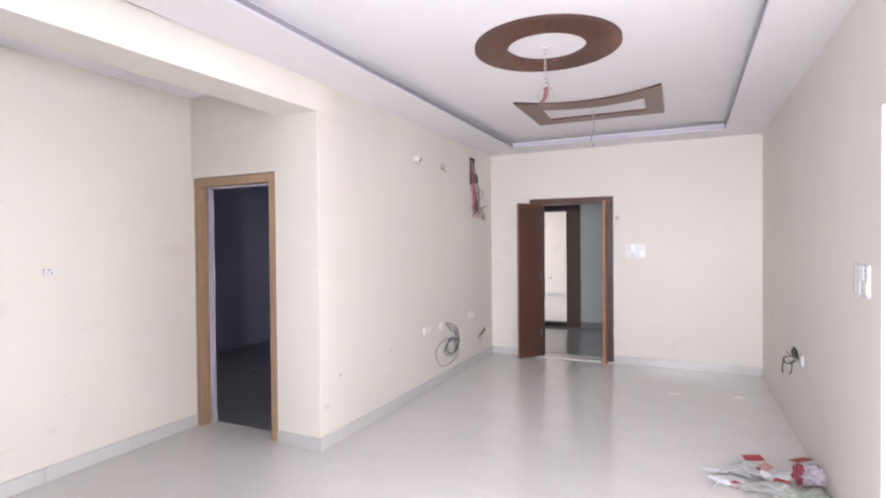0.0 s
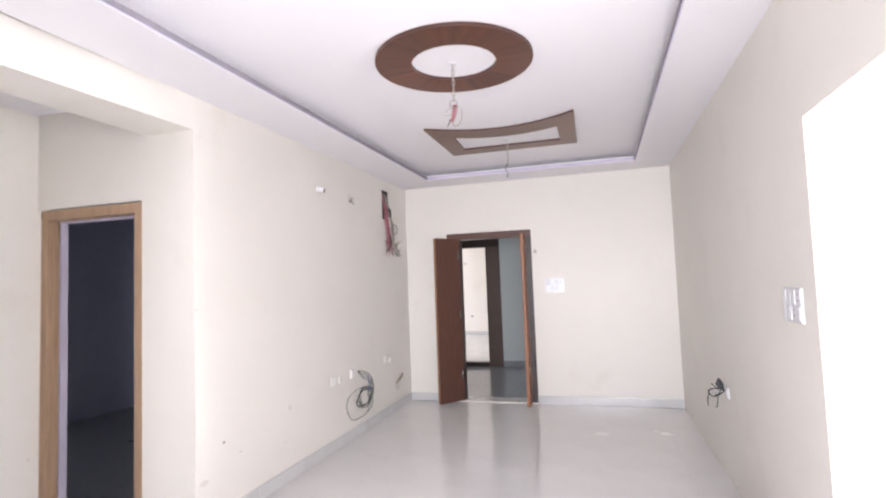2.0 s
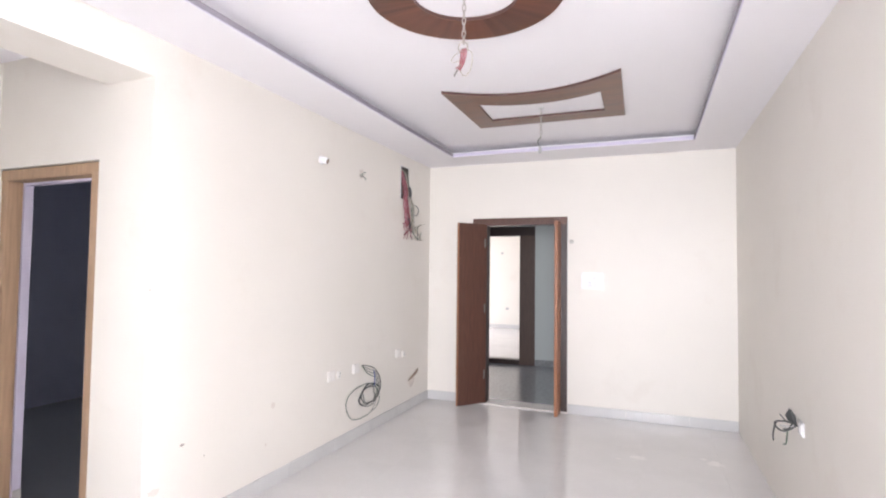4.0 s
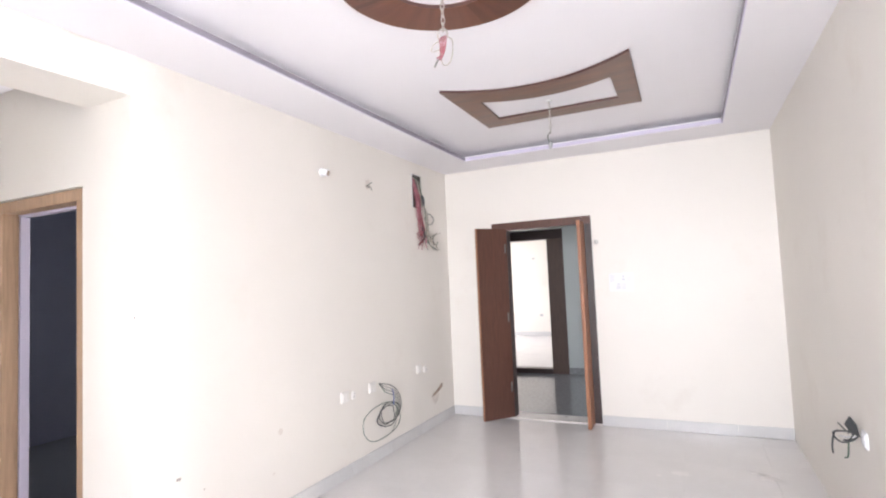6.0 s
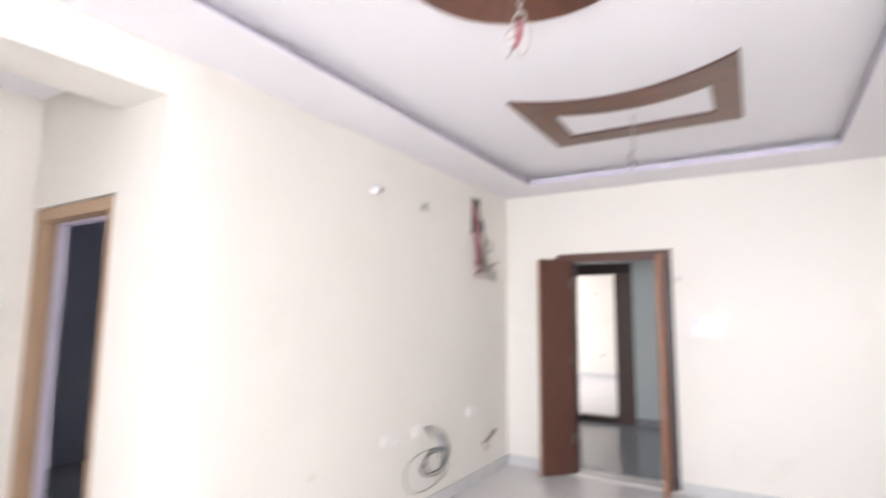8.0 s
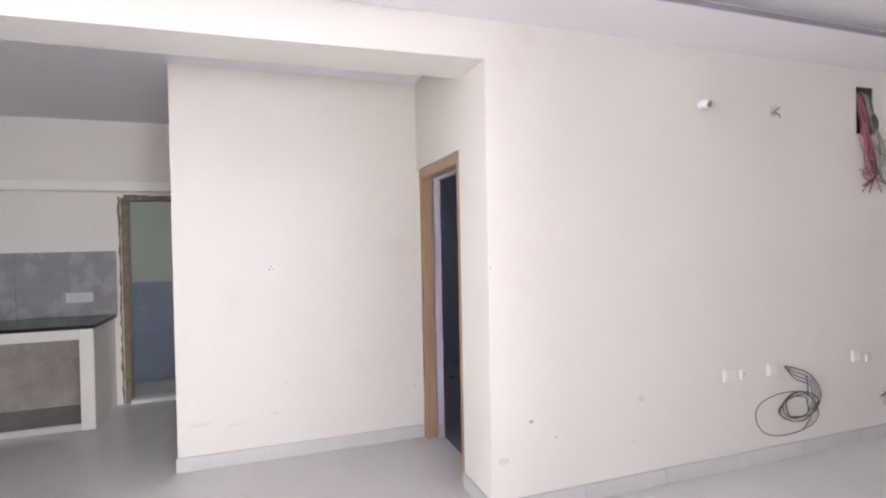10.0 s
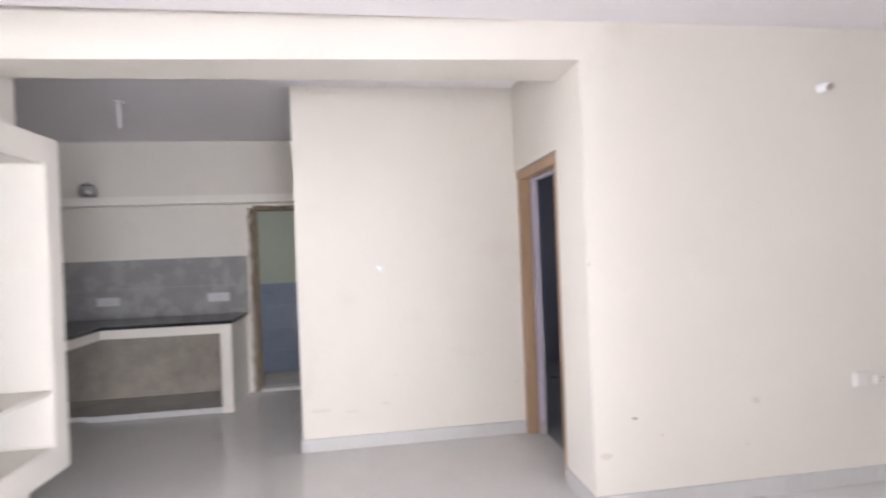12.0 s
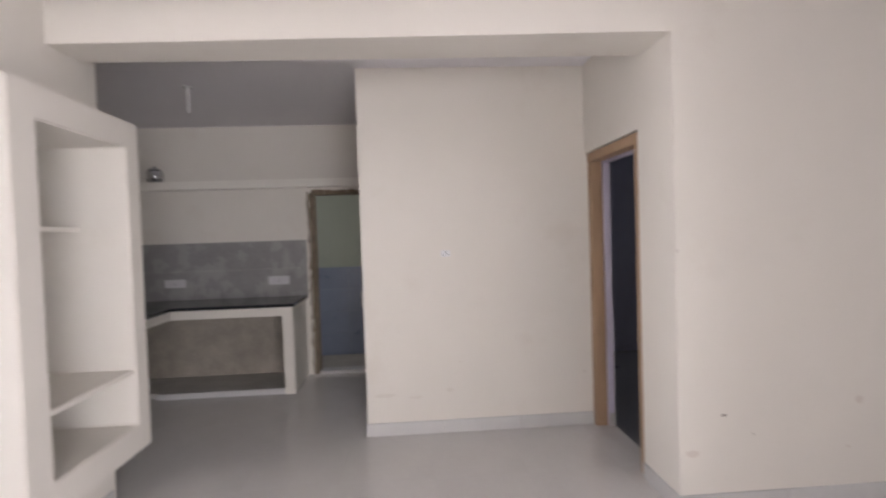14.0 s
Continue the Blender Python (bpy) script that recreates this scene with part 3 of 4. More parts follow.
def annulus(r0, r1, z0, z1, seg=72):
    bm = bmesh.new()
    loops = [[bm.verts.new((-0.631 + r * math.cos(a), 3.52 + r * math.sin(a), z)) for a in (2 * math.pi * k / seg for k in range(seg))]
             for r, z in ((r0, z0), (r1, z0), (r1, z1), (r0, z1))]
    for i in range(4):
        a, b = loops[i], loops[(i + 1) % 4]
        for k in range(seg):
            bm.faces.new((a[k], a[(k + 1) % seg], b[(k + 1) % seg], b[k]))
    return bm


part("board", annulus(R0, R1, RZ + 0.002, ZT), RIMWOOD, ring)
part("veneer_face", annulus(R0 - 0.001, R1 + 0.001, RZ, RZ + 0.0019), RINGWOOD, ring, "wedge-matched reddish brown veneer")


def bowed(near_l, near_r, far_r, far_l, sag, n=20):
    """A four-sided outline whose near side bows inwards."""
    pts = []
    for k in range(n + 1):
        t = k / n
        pts.append((near_l[0] + (near_r[0] - near_l[0]) * t, near_l[1] + (near_r[1] - near_l[1]) * t + sag * 4 * t * (1 - t)))
    for k in range(n + 1):
        t = k / n
        pts.append((far_r[0] + (far_l[0] - far_r[0]) * t, far_r[1] + (far_l[1] - far_r[1]) * t))
    return pts


def bowed_frame(z0, z1, grow=0.0):
    outer = bowed((-1.257 - grow, 4.779), (0.019 + grow, 4.765), (0.004 + grow, 5.79 + grow), (-1.262 - grow, 5.79 + grow), 0.235)
    inner = bowed((-1.08 + grow, 5.128), (-0.139 - grow, 5.13), (-0.147 - grow, 5.605 - grow), (-1.097 + grow, 5.603 - grow), 0.122)
    bm = bmesh.new()
    loops = [[bm.verts.new((x, y, z)) for x, y in pts] for pts, z in ((inner, z0), (outer, z0), (outer, z1), (inner, z1))]
    for i in range(4):
        a, b = loops[i], loops[(i + 1) % 4]
        for k in range(len(a)):
            j = (k + 1) % len(a)
            bm.faces.new((a[k], a[j], b[j], b[k]))
    return bm


FZ = 2.854
fr = thing("ceiling_frame", (-0.62, 5.35, ZT), "brown veneered four-sided ceiling frame with a bowed side", "ceiling ornament")
part("board", bowed_frame(FZ + 0.002, ZT), RIMWOOD, fr)
part("veneer_face", bowed_frame(FZ, FZ + 0.0019, 0.001), FRAMEWOOD, fr, "brown veneer face")

# ---------------------------------------------------------------- kitchen
YC0, YC1, XC = -0.53, 0.653, -4.855
top = thing("kitchen_worktop", (XK, 0, 0.875), "polished black granite kitchen worktop on cream piers", "worktop")
part("slab", boxes((XK + 0.001, XC, YK + 0.001, YC1 + 0.02, 0.875, 0.907), bevel=0.006), GRANITE, top)
part("slab", boxes((XC + 0.001, -2.80, YK + 0.001, YC0 + 0.03, 0.875, 0.907), bevel=0.006), GRANITE, top, "granite return along the end wall")
pier = thing("counter_support", (XK, 0, 0), "cream plastered masonry counter support with open bays", "counter")
part("pier", boxes((XK + 0.001, XC - 0.03, 0.545, YC1, 0, 0.874), bevel=0.006), CREAM, pier)
part("fascia", boxes((XC - 0.10, XC - 0.03, YC0, 0.544, 0.785, 0.874), bevel=0.004), CREAM, pier)
part("fascia", boxes((XC - 0.10, -2.80, YC0 - 0.06, YC0 - 0.001, 0.785, 0.874), bevel=0.004), CREAM, pier)
part("plinth", boxes((XC - 0.12, XC - 0.05, YK + 0.6, 0.544, 0, 0.055), bevel=0.004), SKIRT, pier, "low tiled kerb under the counter")
part("raised_floor", boxes((XK + 0.001, XC - 0.121, YK + 0.001, 0.544, 0, 0.045)), DUSTYSCREED, pier, "rough raised floor of the open bay")
part("bay_lining", boxes((XK + 0.001, XK + 0.006, YK + 0.01, 0.544, 0.046, 0.874), (XK + 0.006, XC - 0.121, 0.539, 0.544, 0.046, 0.78)), CEMENT, pier, "raw cement lining of the open bay")
splash = thing("backsplash", (XK, 0, 0.907), "grey wall tiles above the black worktop", "wall tiles", kind="structure")
for i in range(5):
    for j in range(2):
        y1 = 0.676 - i * 0.415
        part("tile", boxes((XK, XK + 0.009, max(y1 - 0.4135, YK), y1, 0.908 + j * 0.313, 0.908 + j * 0.313 + 0.3115)), GREYTILE, splash)
loft = solid("loft_shelf", boxes((XK + 0.001, -5.445, YK + 0.001, 1.749, 2.116, 2.203), bevel=0.005), WHITEWASH,
             "whitewashed concrete loft shelf on the kitchen wall", "shelf", kind="thing")
pot = thing("steel_pot", (-5.52, -0.898, 2.204), "shiny steel pot standing on the loft shelf", "pot")
part("body", lathe(bmesh.new(), [(0.045, 0), (0.075, 0.012), (0.088, 0.06), (0.082, 0.11), (0.06, 0.135)], (-5.52, -0.898, 2.204)), STEEL, pot)
part("lid", lathe(bmesh.new(), [(0.066, 0), (0.06, 0.012), (0.03, 0.024), (0.012, 0.028), (0.012, 0.042), (0.004, 0.046)], (-5.52, -0.898, 2.3395)), STEEL, pot)


def ragged(name, along, fixed, a, b, wide, x, seed, parent):
    """A strip of broken plaster with an uneven outline on a wall facing +x: along 'y' or 'z'."""
    rnd = random.Random(seed)
    n = max(6, int((b - a) / 0.05))
    bm = bmesh.new()
    rows = []
    for k in range(n + 1):
        p = a + (b - a) * k / n
        w0, w1 = -rnd.uniform(0.0, 0.01), wide * rnd.uniform(0.55, 1.3)
        row = []
        for dx in (0.0, 0.006):
            for w in (w0, w1):
                row.append(bm.verts.new((x + dx, fixed + w, p) if along == "z" else (x + dx, p, fixed + w)))
        rows.append(row)
    for r, s in zip(rows, rows[1:]):
        for i, j in ((0, 1), (1, 3), (3, 2), (2, 0)):
            bm.faces.new((r[i], r[j], s[j], s[i]))
    bm.faces.new([rows[0][i] for i in (0, 1, 3, 2)])
    bm.faces.new([rows[-1][i] for i in (0, 2, 3, 1)])
    return part(name, bm, ROUGHPLASTER, parent)


raw = thing("door_opening", (XK, 1.2, 0), "unframed kitchen doorway with broken brown plaster edges", "doorway", kind="structure")
ragged("plaster_edge", "z", 0.723, 0.0, 2.07, -0.024, XK + 0.0005, 4, raw)
ragged("plaster_edge", "y", 2.062, 0.75, 1.6, 0.026, XK + 0.0005, 5, raw)
part("reveal", boxes((XK - 0.15, XK + 0.004, 0.725, 0.775, -0.03, 2.06)), ROUGHPLASTER, raw)
part("reveal", boxes((XK - 0.15, XK + 0.004, 0.775, 1.6, 2.037, 2.059)), ROUGHPLASTER, raw)
part("sill", boxes((XK - 0.15, XK + 0.02, 0.775, 1.6, -0.03, 0.035), bevel=0.006), SKIRT, raw, "pale raised sill")

conduit = thing("ceiling_conduit", (-4.06, 0.06, ZN), "white conduit stub hanging from the kitchen ceiling", "conduit")
part("pipe", tube(bmesh.new(), [(-4.06, 0.06, ZN), (-4.06, 0.06, 2.60)], 0.011, 10), WHITEPLASTIC, conduit)
part("rose", lathe(bmesh.new(), [(0.035, -0.012), (0.035, -0.001)], (-4.06, 0.06, ZN), seg=16), WHITEPLASTIC, conduit)

# ---------------------------------------------------------------- switches and sockets


def wall_frame(at, out):
    """A pose on a wall: x along it, y out of it, z up."""
    o = Vector(out)
    r = Vector((0, 0, 1)).cross(o)
    m = Matrix((r, o, Vector((0, 0, 1)))).transposed().to_4x4()
    m.translation = at
    return m


def placed(bm, m):
    bmesh.ops.transform(bm, matrix=m, verts=bm.verts[:])
    return bm


def plate(name, at, out, wide, high, label, category="switch", rows=0, cols=0, sockets=0, pins=0, mat=None, deep=0.010, hole=None):
    m = wall_frame(at, out)
    p = thing(name, at, label, category, "wiring plates")
    w, h = wide / 2, high / 2
    part("cover", placed(boxes((-w, w, 0.0005, deep, -h, h), bevel=0.004), m), mat or WHITEPLASTIC, p)
    cw, ch = (wide - 0.02) / max(cols, 1), (high - 0.02) / max(rows, 1)
    for i in range(cols):
        for j in range(rows):
            x0, z0 = -w + 0.01 + i * cw, -h + 0.01 + j * ch
            if (i + j * 3) % 4 == sockets - 1:
                sk = part("socket", placed(boxes((x0 + 0.002, x0 + cw - 0.002, deep + 0.0005, deep + 0.0015, z0 + 0.002, z0 + ch - 0.002)), m), LIGHTPLASTIC, p)
                for px, pz in ((0.5, 0.7), (0.32, 0.35), (0.68, 0.35)):
                    part("pin_hole", placed(lathe(bmesh.new(), [(0.0035, 0), (0.0035, 0.0008)], (x0 + cw * px, deep + 0.0017, z0 + ch * pz), (0, 1, 0), 8), m), BLACKPLASTIC, sk)
            else:
                part("rocker", placed(boxes((x0 + 0.002, x0 + cw - 0.002, deep + 0.0005, deep + 0.0055, z0 + 0.002, z0 + ch - 0.002), bevel=0.0018), m),
                     mat or (LIGHTPLASTIC if (i * 2 + j) % 3 == 1 else WHITEPLASTIC), p)
    for k in range(pins):
        part("pin_hole", placed(lathe(bmesh.new(), [(0.0045, 0), (0.0045, 0.0008)], ((k - (pins - 1) / 2) * 0.016, deep + 0.0003, 0.012 if k % 2 else -0.01), (0, 1, 0), 8), m), hole or BLACKPLASTIC, p)
    return p


plate("switch_board", (-0.382, YF, 1.438), (0, -1, 0), 0.226, 0.175, "white switch board with rockers and a socket on the cream wall", rows=2, cols=4, sockets=2)
plate("switch_board", (XR, 3.25, 1.365), (-1, 0, 0), 0.235, 0.16, "white switch board beside the open passage", rows=2, cols=4, sockets=3, mat=LIGHTPLASTIC)
plate("socket_plate", (XL, 4.943, 0.637), (1, 0, 0), 0.10, 0.085, "white socket plate low on the cream wall", "socket", rows=1, cols=2, mat=CREAMPLASTIC, deep=0.018)
plate("socket_plate", (XL, 5.062, 0.627), (1, 0, 0), 0.045, 0.06, "small white outlet plate low on the wall", "socket", pins=2, mat=CREAMPLASTIC, deep=0.018)
plate("socket_plate", (XL, 5.336, 0.634), (1, 0, 0), 0.10, 0.085, "white socket plate beside loose cables", "socket", rows=1, cols=2, mat=CREAMPLASTIC, deep=0.018)
plate("socket_plate", (XL, 6.182, 0.651), (1, 0, 0), 0.09, 0.085, "white socket plate near the entrance corner", "socket", rows=1, cols=2, mat=CREAMPLASTIC, deep=0.018)
plate("socket_plate", (XL, 6.318, 0.625), (1, 0, 0), 0.06, 0.06, "small round-cornered white outlet", "socket", pins=3, mat=CREAMPLASTIC, deep=0.018)
plate("socket_plate", (XR, 4.735, 0.66), (-1, 0, 0), 0.085, 0.085, "white socket plate with loose black wires", "socket", rows=1, cols=2)
plate("socket_plate", (XP, 2.099, 1.392), (1, 0, 0), 0.072, 0.05, "small white socket plate on the partition", "socket", pins=3, mat=WHITEPLASTIC, deep=0.008)
plate("kitchen_socket", (XK + 0.009, 0.36, 1.088), (1, 0, 0), 0.23, 0.095, "white kitchen socket plate on grey tiles", "socket", rows=1, cols=5, sockets=3, mat=LIGHTPLASTIC)
plate("kitchen_socket", (XK + 0.009, -0.77, 1.09), (1, 0, 0), 0.23, 0.09, "white kitchen socket plate on grey tiles", "socket", rows=1, cols=5, sockets=3, mat=LIGHTPLASTIC)
ub = thing("utility_box", (-6.688, 1.31, 0.70), "dull grey plastic box on the blue-grey utility tiles", "wall box")
part("upper_cover", boxes((-6.688, -6.65, 1.17, 1.45, 0.715, 0.82), bevel=0.006), GREYPLASTIC, ub)
part("lower_cover", boxes((-6.688, -6.65, 1.17, 1.45, 0.60, 0.700), bevel=0.006), GREYPLASTIC, ub)
part("seam", boxes((-6.688, -6.656, 1.175, 1.445, 0.700, 0.715)), BLACKPLASTIC, ub)
plate("outlet", (-3.50, 14.9, 2.011), (0, -1, 0), 0.07, 0.05, "small dark outlet high on the opposite flat's wall", "socket", mat=GREYPLASTIC)
plate("outlet", (-3.356, 14.9, 0.526), (0, -1, 0), 0.08, 0.06, "small grey outlet on the wall of the flat opposite", "socket", mat=GREYPLASTIC)

# ---------------------------------------------------------------- left wall fittings
lampholder = thing("lamp_holder", (XL, 4.73, 2.41), "white plastic lamp holder on the wall, with no bulb", "lamp holder")
ax = Vector((0.93, 0.12, -0.34)).normalized()
part("base", lathe(bmesh.new(), [(0.034, 0.0005), (0.034, 0.010), (0.026, 0.016)], (XL, 4.747, 2.414), (1, 0, 0), 20), WHITEPLASTIC, lampholder)
part("sleeve", lathe(bmesh.new(), [(0.022, 0), (0.027, 0.012), (0.027, 0.055), (0.025, 0.058)], Vector((XL + 0.012, 4.737, 2.42)), ax, 20), WHITEPLASTIC, lampholder)
part("contact", lathe(bmesh.new(), [(0.021, 0.0583), (0.021, 0.0595)], Vector((XL + 0.012, 4.737, 2.42)), ax, 16), BROWNPIPE, lampholder, "dark reddish open socket")

point = thing("wiring_point", (XL, 5.385, 2.40), "open wiring point with grey wire ends in a plaster patch", "wiring")


def blob(y, z, ry, rz, seed, x=XL, lift=0.0015, n=18):
    """An uneven flat patch on a wall facing +x."""
    rnd = random.Random(seed)
    bm = bmesh.new()
    a = [bm.verts.new((x + 0.0002, y + ry * math.cos(2 * math.pi * k / n) * s, z + rz * math.sin(2 * math.pi * k / n) * s))
         for k, s in ((k, rnd.uniform(0.7, 1.15)) for k in range(n))]
    f = bm.faces.new(a)
    g = bmesh.ops.extrude_face_region(bm, geom=[f])
    bmesh.ops.translate(bm, verts=[v for v in g["geom"] if isinstance(v, bmesh.types.BMVert)], vec=(lift, 0, 0))
    return bm


part("plaster_patch", blob(5.39, 2.415, 0.045, 0.05, 3), SMUDGE, point)
part("hole", blob(5.375, 2.395, 0.022, 0.016, 4, lift=0.003), DARKSPOT, point)
part("wire_end", tube(bmesh.new(), spline([(XL, 5.385, 2.395), (XL + 0.03, 5.39, 2.385), (XL + 0.035, 5.40, 2.36)]), 0.004), GREYWIRE, point)
part("wire_end", tube(bmesh.new(), spline([(XL, 5.375, 2.40), (XL + 0.025, 5.37, 2.41), (XL + 0.04, 5.39, 2.43)]), 0.004), GREENWIRE, point)

# recessed wiring box with hanging wires
db = thing("wiring_box", (XL, 6.305, 2.30), "open recessed wiring box with red, green and grey wires hanging out", "wiring box")
part("back_box", boxes((XL - 0.12, XL - 0.115, 6.212, 6.398, 2.302, 2.648), (XL - 0.115, XL - 0.001, 6.212, 6.215, 2.302, 2.648),
                       (XL - 0.115, XL - 0.001, 6.395, 6.398, 2.302, 2.648), (XL - 0.115, XL - 0.001, 6.215, 6.395, 2.302, 2.305),
                       (XL - 0.115, XL - 0.001, 6.215, 6.395, 2.645, 2.648)), CAVITY, db)
part("rim", boxes((XL - 0.001, XL + 0.004, 6.203, 6.213, 2.295, 2.655), (XL - 0.001, XL + 0.004, 6.213, 6.400, 2.648, 2.655), bevel=0.001), WHITEPLASTIC, db, "thin white rim")
rnd = random.Random(11)
for k in range(18):
    y = 6.225 + rnd.uniform(0, 0.085)
    e = 6.265 + rnd.uniform(-0.025, 0.075)
    end = rnd.uniform(1.86, 2.06)
    pts = [(XL - 0.06, y, 2.64), (XL - 0.008, y, 2.56 + rnd.uniform(-.03, .03)), (XL + 0.014 + rnd.uniform(0, .02), y + 0.005, 2.40),
           (XL + 0.028 + rnd.uniform(0, .02), e - 0.02, 2.22), (XL + 0.032 + rnd.uniform(-.015, .02), e + rnd.uniform(0, .05), 2.10),
           (XL + 0.03 + rnd.uniform(-.01, .02), e + rnd.uniform(-.01, .10), 2.0), (XL + 0.02 + rnd.uniform(0, .03), e + rnd.uniform(-.09, .11), end)]
    part("wire", tube(bmesh.new(), spline(pts, 4), 0.0036, 6), (REDWIRE, PINKWIRE, PINKWIRE, BLACKWIRE, REDWIRE)[k % 5], db)
for k in range(12):
    y = 6.315 + rnd.uniform(0, 0.075)
    e = 6.40 + rnd.uniform(-0.01, 0.07)
    pts = [(XL - 0.06, y, 2.64), (XL - 0.006, y, 2.57), (XL + 0.015, y + 0.015, 2.40), (XL + 0.03 + rnd.uniform(0, .02), e, 2.24), (XL + 0.035, e + 0.02, 2.10),
           (XL + 0.03, e + 0.02 + rnd.uniform(-0.02, 0.06), 1.99), (XL + 0.03, e + rnd.uniform(0.04, 0.20), 1.89 + rnd.uniform(-0.02, 0.14)), (XL + 0.03, e + rnd.uniform(0.10, 0.34), 1.82 + rnd.uniform(0, 0.25))]
    part("wire", tube(bmesh.new(), spline(pts, 4), 0.0034, 6), (PALEWIRE, GREYWIRE, PALEWIRE, GREENWIRE, PALEWIRE)[k % 5], db)
part("wire_loop", tube(bmesh.new(), [(XL + 0.04, 6.49 + 0.10 * math.cos(a), 2.195 + 0.058 * math.sin(a)) for a in (k * 0.27 for k in range(24))], 0.005), GREYWIRE, db)
part("taped_joint", tube(bmesh.new(), spline([(XL + 0.03, 6.36, 2.44), (XL + 0.04, 6.375, 2.39), (XL + 0.035, 6.38, 2.33)]), 0.014, 8), BLACKWIRE, db, "black taped wire joint")
part("taped_joint", tube(bmesh.new(), spline([(XL + 0.04, 6.32, 2.10), (XL + 0.05, 6.345, 2.04), (XL + 0.045, 6.37, 1.99)]), 0.012, 8), BLACKWIRE, db, "black taped wire joint")

# coil of loose cable
coil = thing("cable_coil", (XL, 5.495, 0.36), "loose coil of dark cable hanging from a socket point", "cable")


def loop(cy, cz, ry, rz, turns, phase, wob, x, seed):
    r = random.Random(seed)
    n = int(26 * turns)
    return [(x + 0.012 * math.sin(k * 0.7 + seed), cy + ry * math.cos(phase + 2 * math.pi * k / 26) * (1 + r.uniform(-wob, wob)),
             cz + rz * math.sin(phase + 2 * math.pi * k / 26) * (1 + r.uniform(-wob, wob))) for k in range(n + 1)]


part("cable", tube(bmesh.new(), loop(5.445, 0.322, 0.30, 0.153, 1.05, 1.2, 0.01, XL + 0.03, 1), 0.0033), GREENWIRE, coil)
part("cable", tube(bmesh.new(), loop(5.55, 0.36, 0.185, 0.098, 1.6, 0.4, 0.03, XL + 0.035, 2), 0.004), BLACKWIRE, coil)
part("cable", tube(bmesh.new(), loop(5.545, 0.362, 0.15, 0.085, 1.4, 2.0, 0.03, XL + 0.04, 3), 0.0037), GREYWIRE, coil)
part("cable", tube(bmesh.new(), loop(5.52, 0.365, 0.115, 0.075, 1.2, 4.0, 0.03, XL + 0.045, 4), 0.0037), BLACKWIRE, coil)
for k in range(4):
    o = k * 0.024
    part("cable", tube(bmesh.new(), spline([(XL + 0.0, 5.455, 0.645), (XL + 0.04, 5.50, 0.635 - o), (XL + 0.05, 5.625, 0.585 - o), (XL + 0.045, 5.730 - o, 0.49),
                                            (XL + 0.04, 5.755 - o, 0.39), (XL + 0.035, 5.70 - o, 0.30)]), 0.0034), (BLACKWIRE, GREYWIRE, GREYWIRE, GREENWIRE)[k], coil)
part("cable", tube(bmesh.new(), spline([(XL + 0.05, 5.60, 0.575), (XL + 0.055, 5.61, 0.50), (XL + 0.05, 5.61, 0.43)]), 0.0045), BLUEWIRE, coil, "short blue cable")
part("cable", tube(bmesh.new(), spline([(XL + 0.04, 5.695, 0.36), (XL + 0.045, 5.645, 0.27), (XL + 0.03, 5.595, 0.19)]), 0.0033), GREYWIRE, coil)

stub = thing("pipe_stub", (XL, 6.66, 0.37), "brown pipe stub sticking out of the stained wall", "pipe")
part("pipe", tube(bmesh.new(), spline([(XL - 0.01, 6.72, 0.40), (XL + 0.014, 6.66, 0.385), (XL + 0.022, 6.55, 0.355), (XL + 0.016, 6.43, 0.32)]),
                  [0.014] * 6 + [0.015] * 6 + [0.012] * 4 + [0.009, 0.006, 0.003], 10), BROWNPIPE, stub)
part("stain", blob(6.55, 0.29, 0.09, 0.07, 8), SMUDGE, stub)

for name, label, mat, spec in (
        ("wall_hole", "small dark hole in the cream wall", DARKSPOT, (3.465, 0.519, 0.018, 0.009, 21)),
        ("wall_hole", "small dark chip in the cream wall", DARKSPOT, (3.627, 0.409, 0.005, 0.005, 22)),
        ("scuff_mark", "faint brown scuff on the cream wall", SMUDGE, (4.232, 0.563, 0.022, 0.025, 23)),
        ("scuff_mark", "faint brown scuff on the cream wall", SMUDGE, (4.167, 0.309, 0.012, 0.008, 24)),
        ("wall_hole", "small chipped hole near the wall's corner", DARKSPOT, (3.224, 1.407, 0.004, 0.008, 27))):
    solid(name, blob(*spec), mat, label, "wall mark", kind="thing", group="wall marks")
solid("scuff_mark", blob(3.284, 0.32, 0.04, 0.02, 25), SMUDGE, "faint scuff low on the wall's corner", "wall mark", kind="thing", group="wall marks")
solid("wall_hole", blob(2.186, 0.547, 0.010, 0.008, 31, x=XP), SMUDGE, "small chip in the partition's paint", "wall mark", kind="thing", group="wall marks")
solid("wall_hole", blob(3.17, 0.422, 0.008, 0.010, 32, x=XP), SMUDGE, "small chip in the partition's paint", "wall mark", kind="thing", group="wall marks")
for y, z, ry, rz, seed in ((1.60, 0.31, 0.085, 0.016, 33), (1.83, 0.285, 0.06, 0.012, 34), (2.10, 0.33, 0.03, 0.015, 35)):
    solid("scuff_mark", blob(y, z, ry, rz, seed, x=XP), FAINT, "faint long scuff low on the partition above its skirting", "wall mark", kind="thing", group="wall marks")

# peg beside the entrance
peg = thing("wall_peg", (-0.60, YF, 1.86), "small metal peg beside the entrance door", "peg")
part("rose", lathe(bmesh.new(), [(0.022, 0.0005), (0.022, 0.006), (0.014, 0.012)], (-0.60, YF, 1.86), (0, -1, 0), 16), DULLSTEEL, peg)
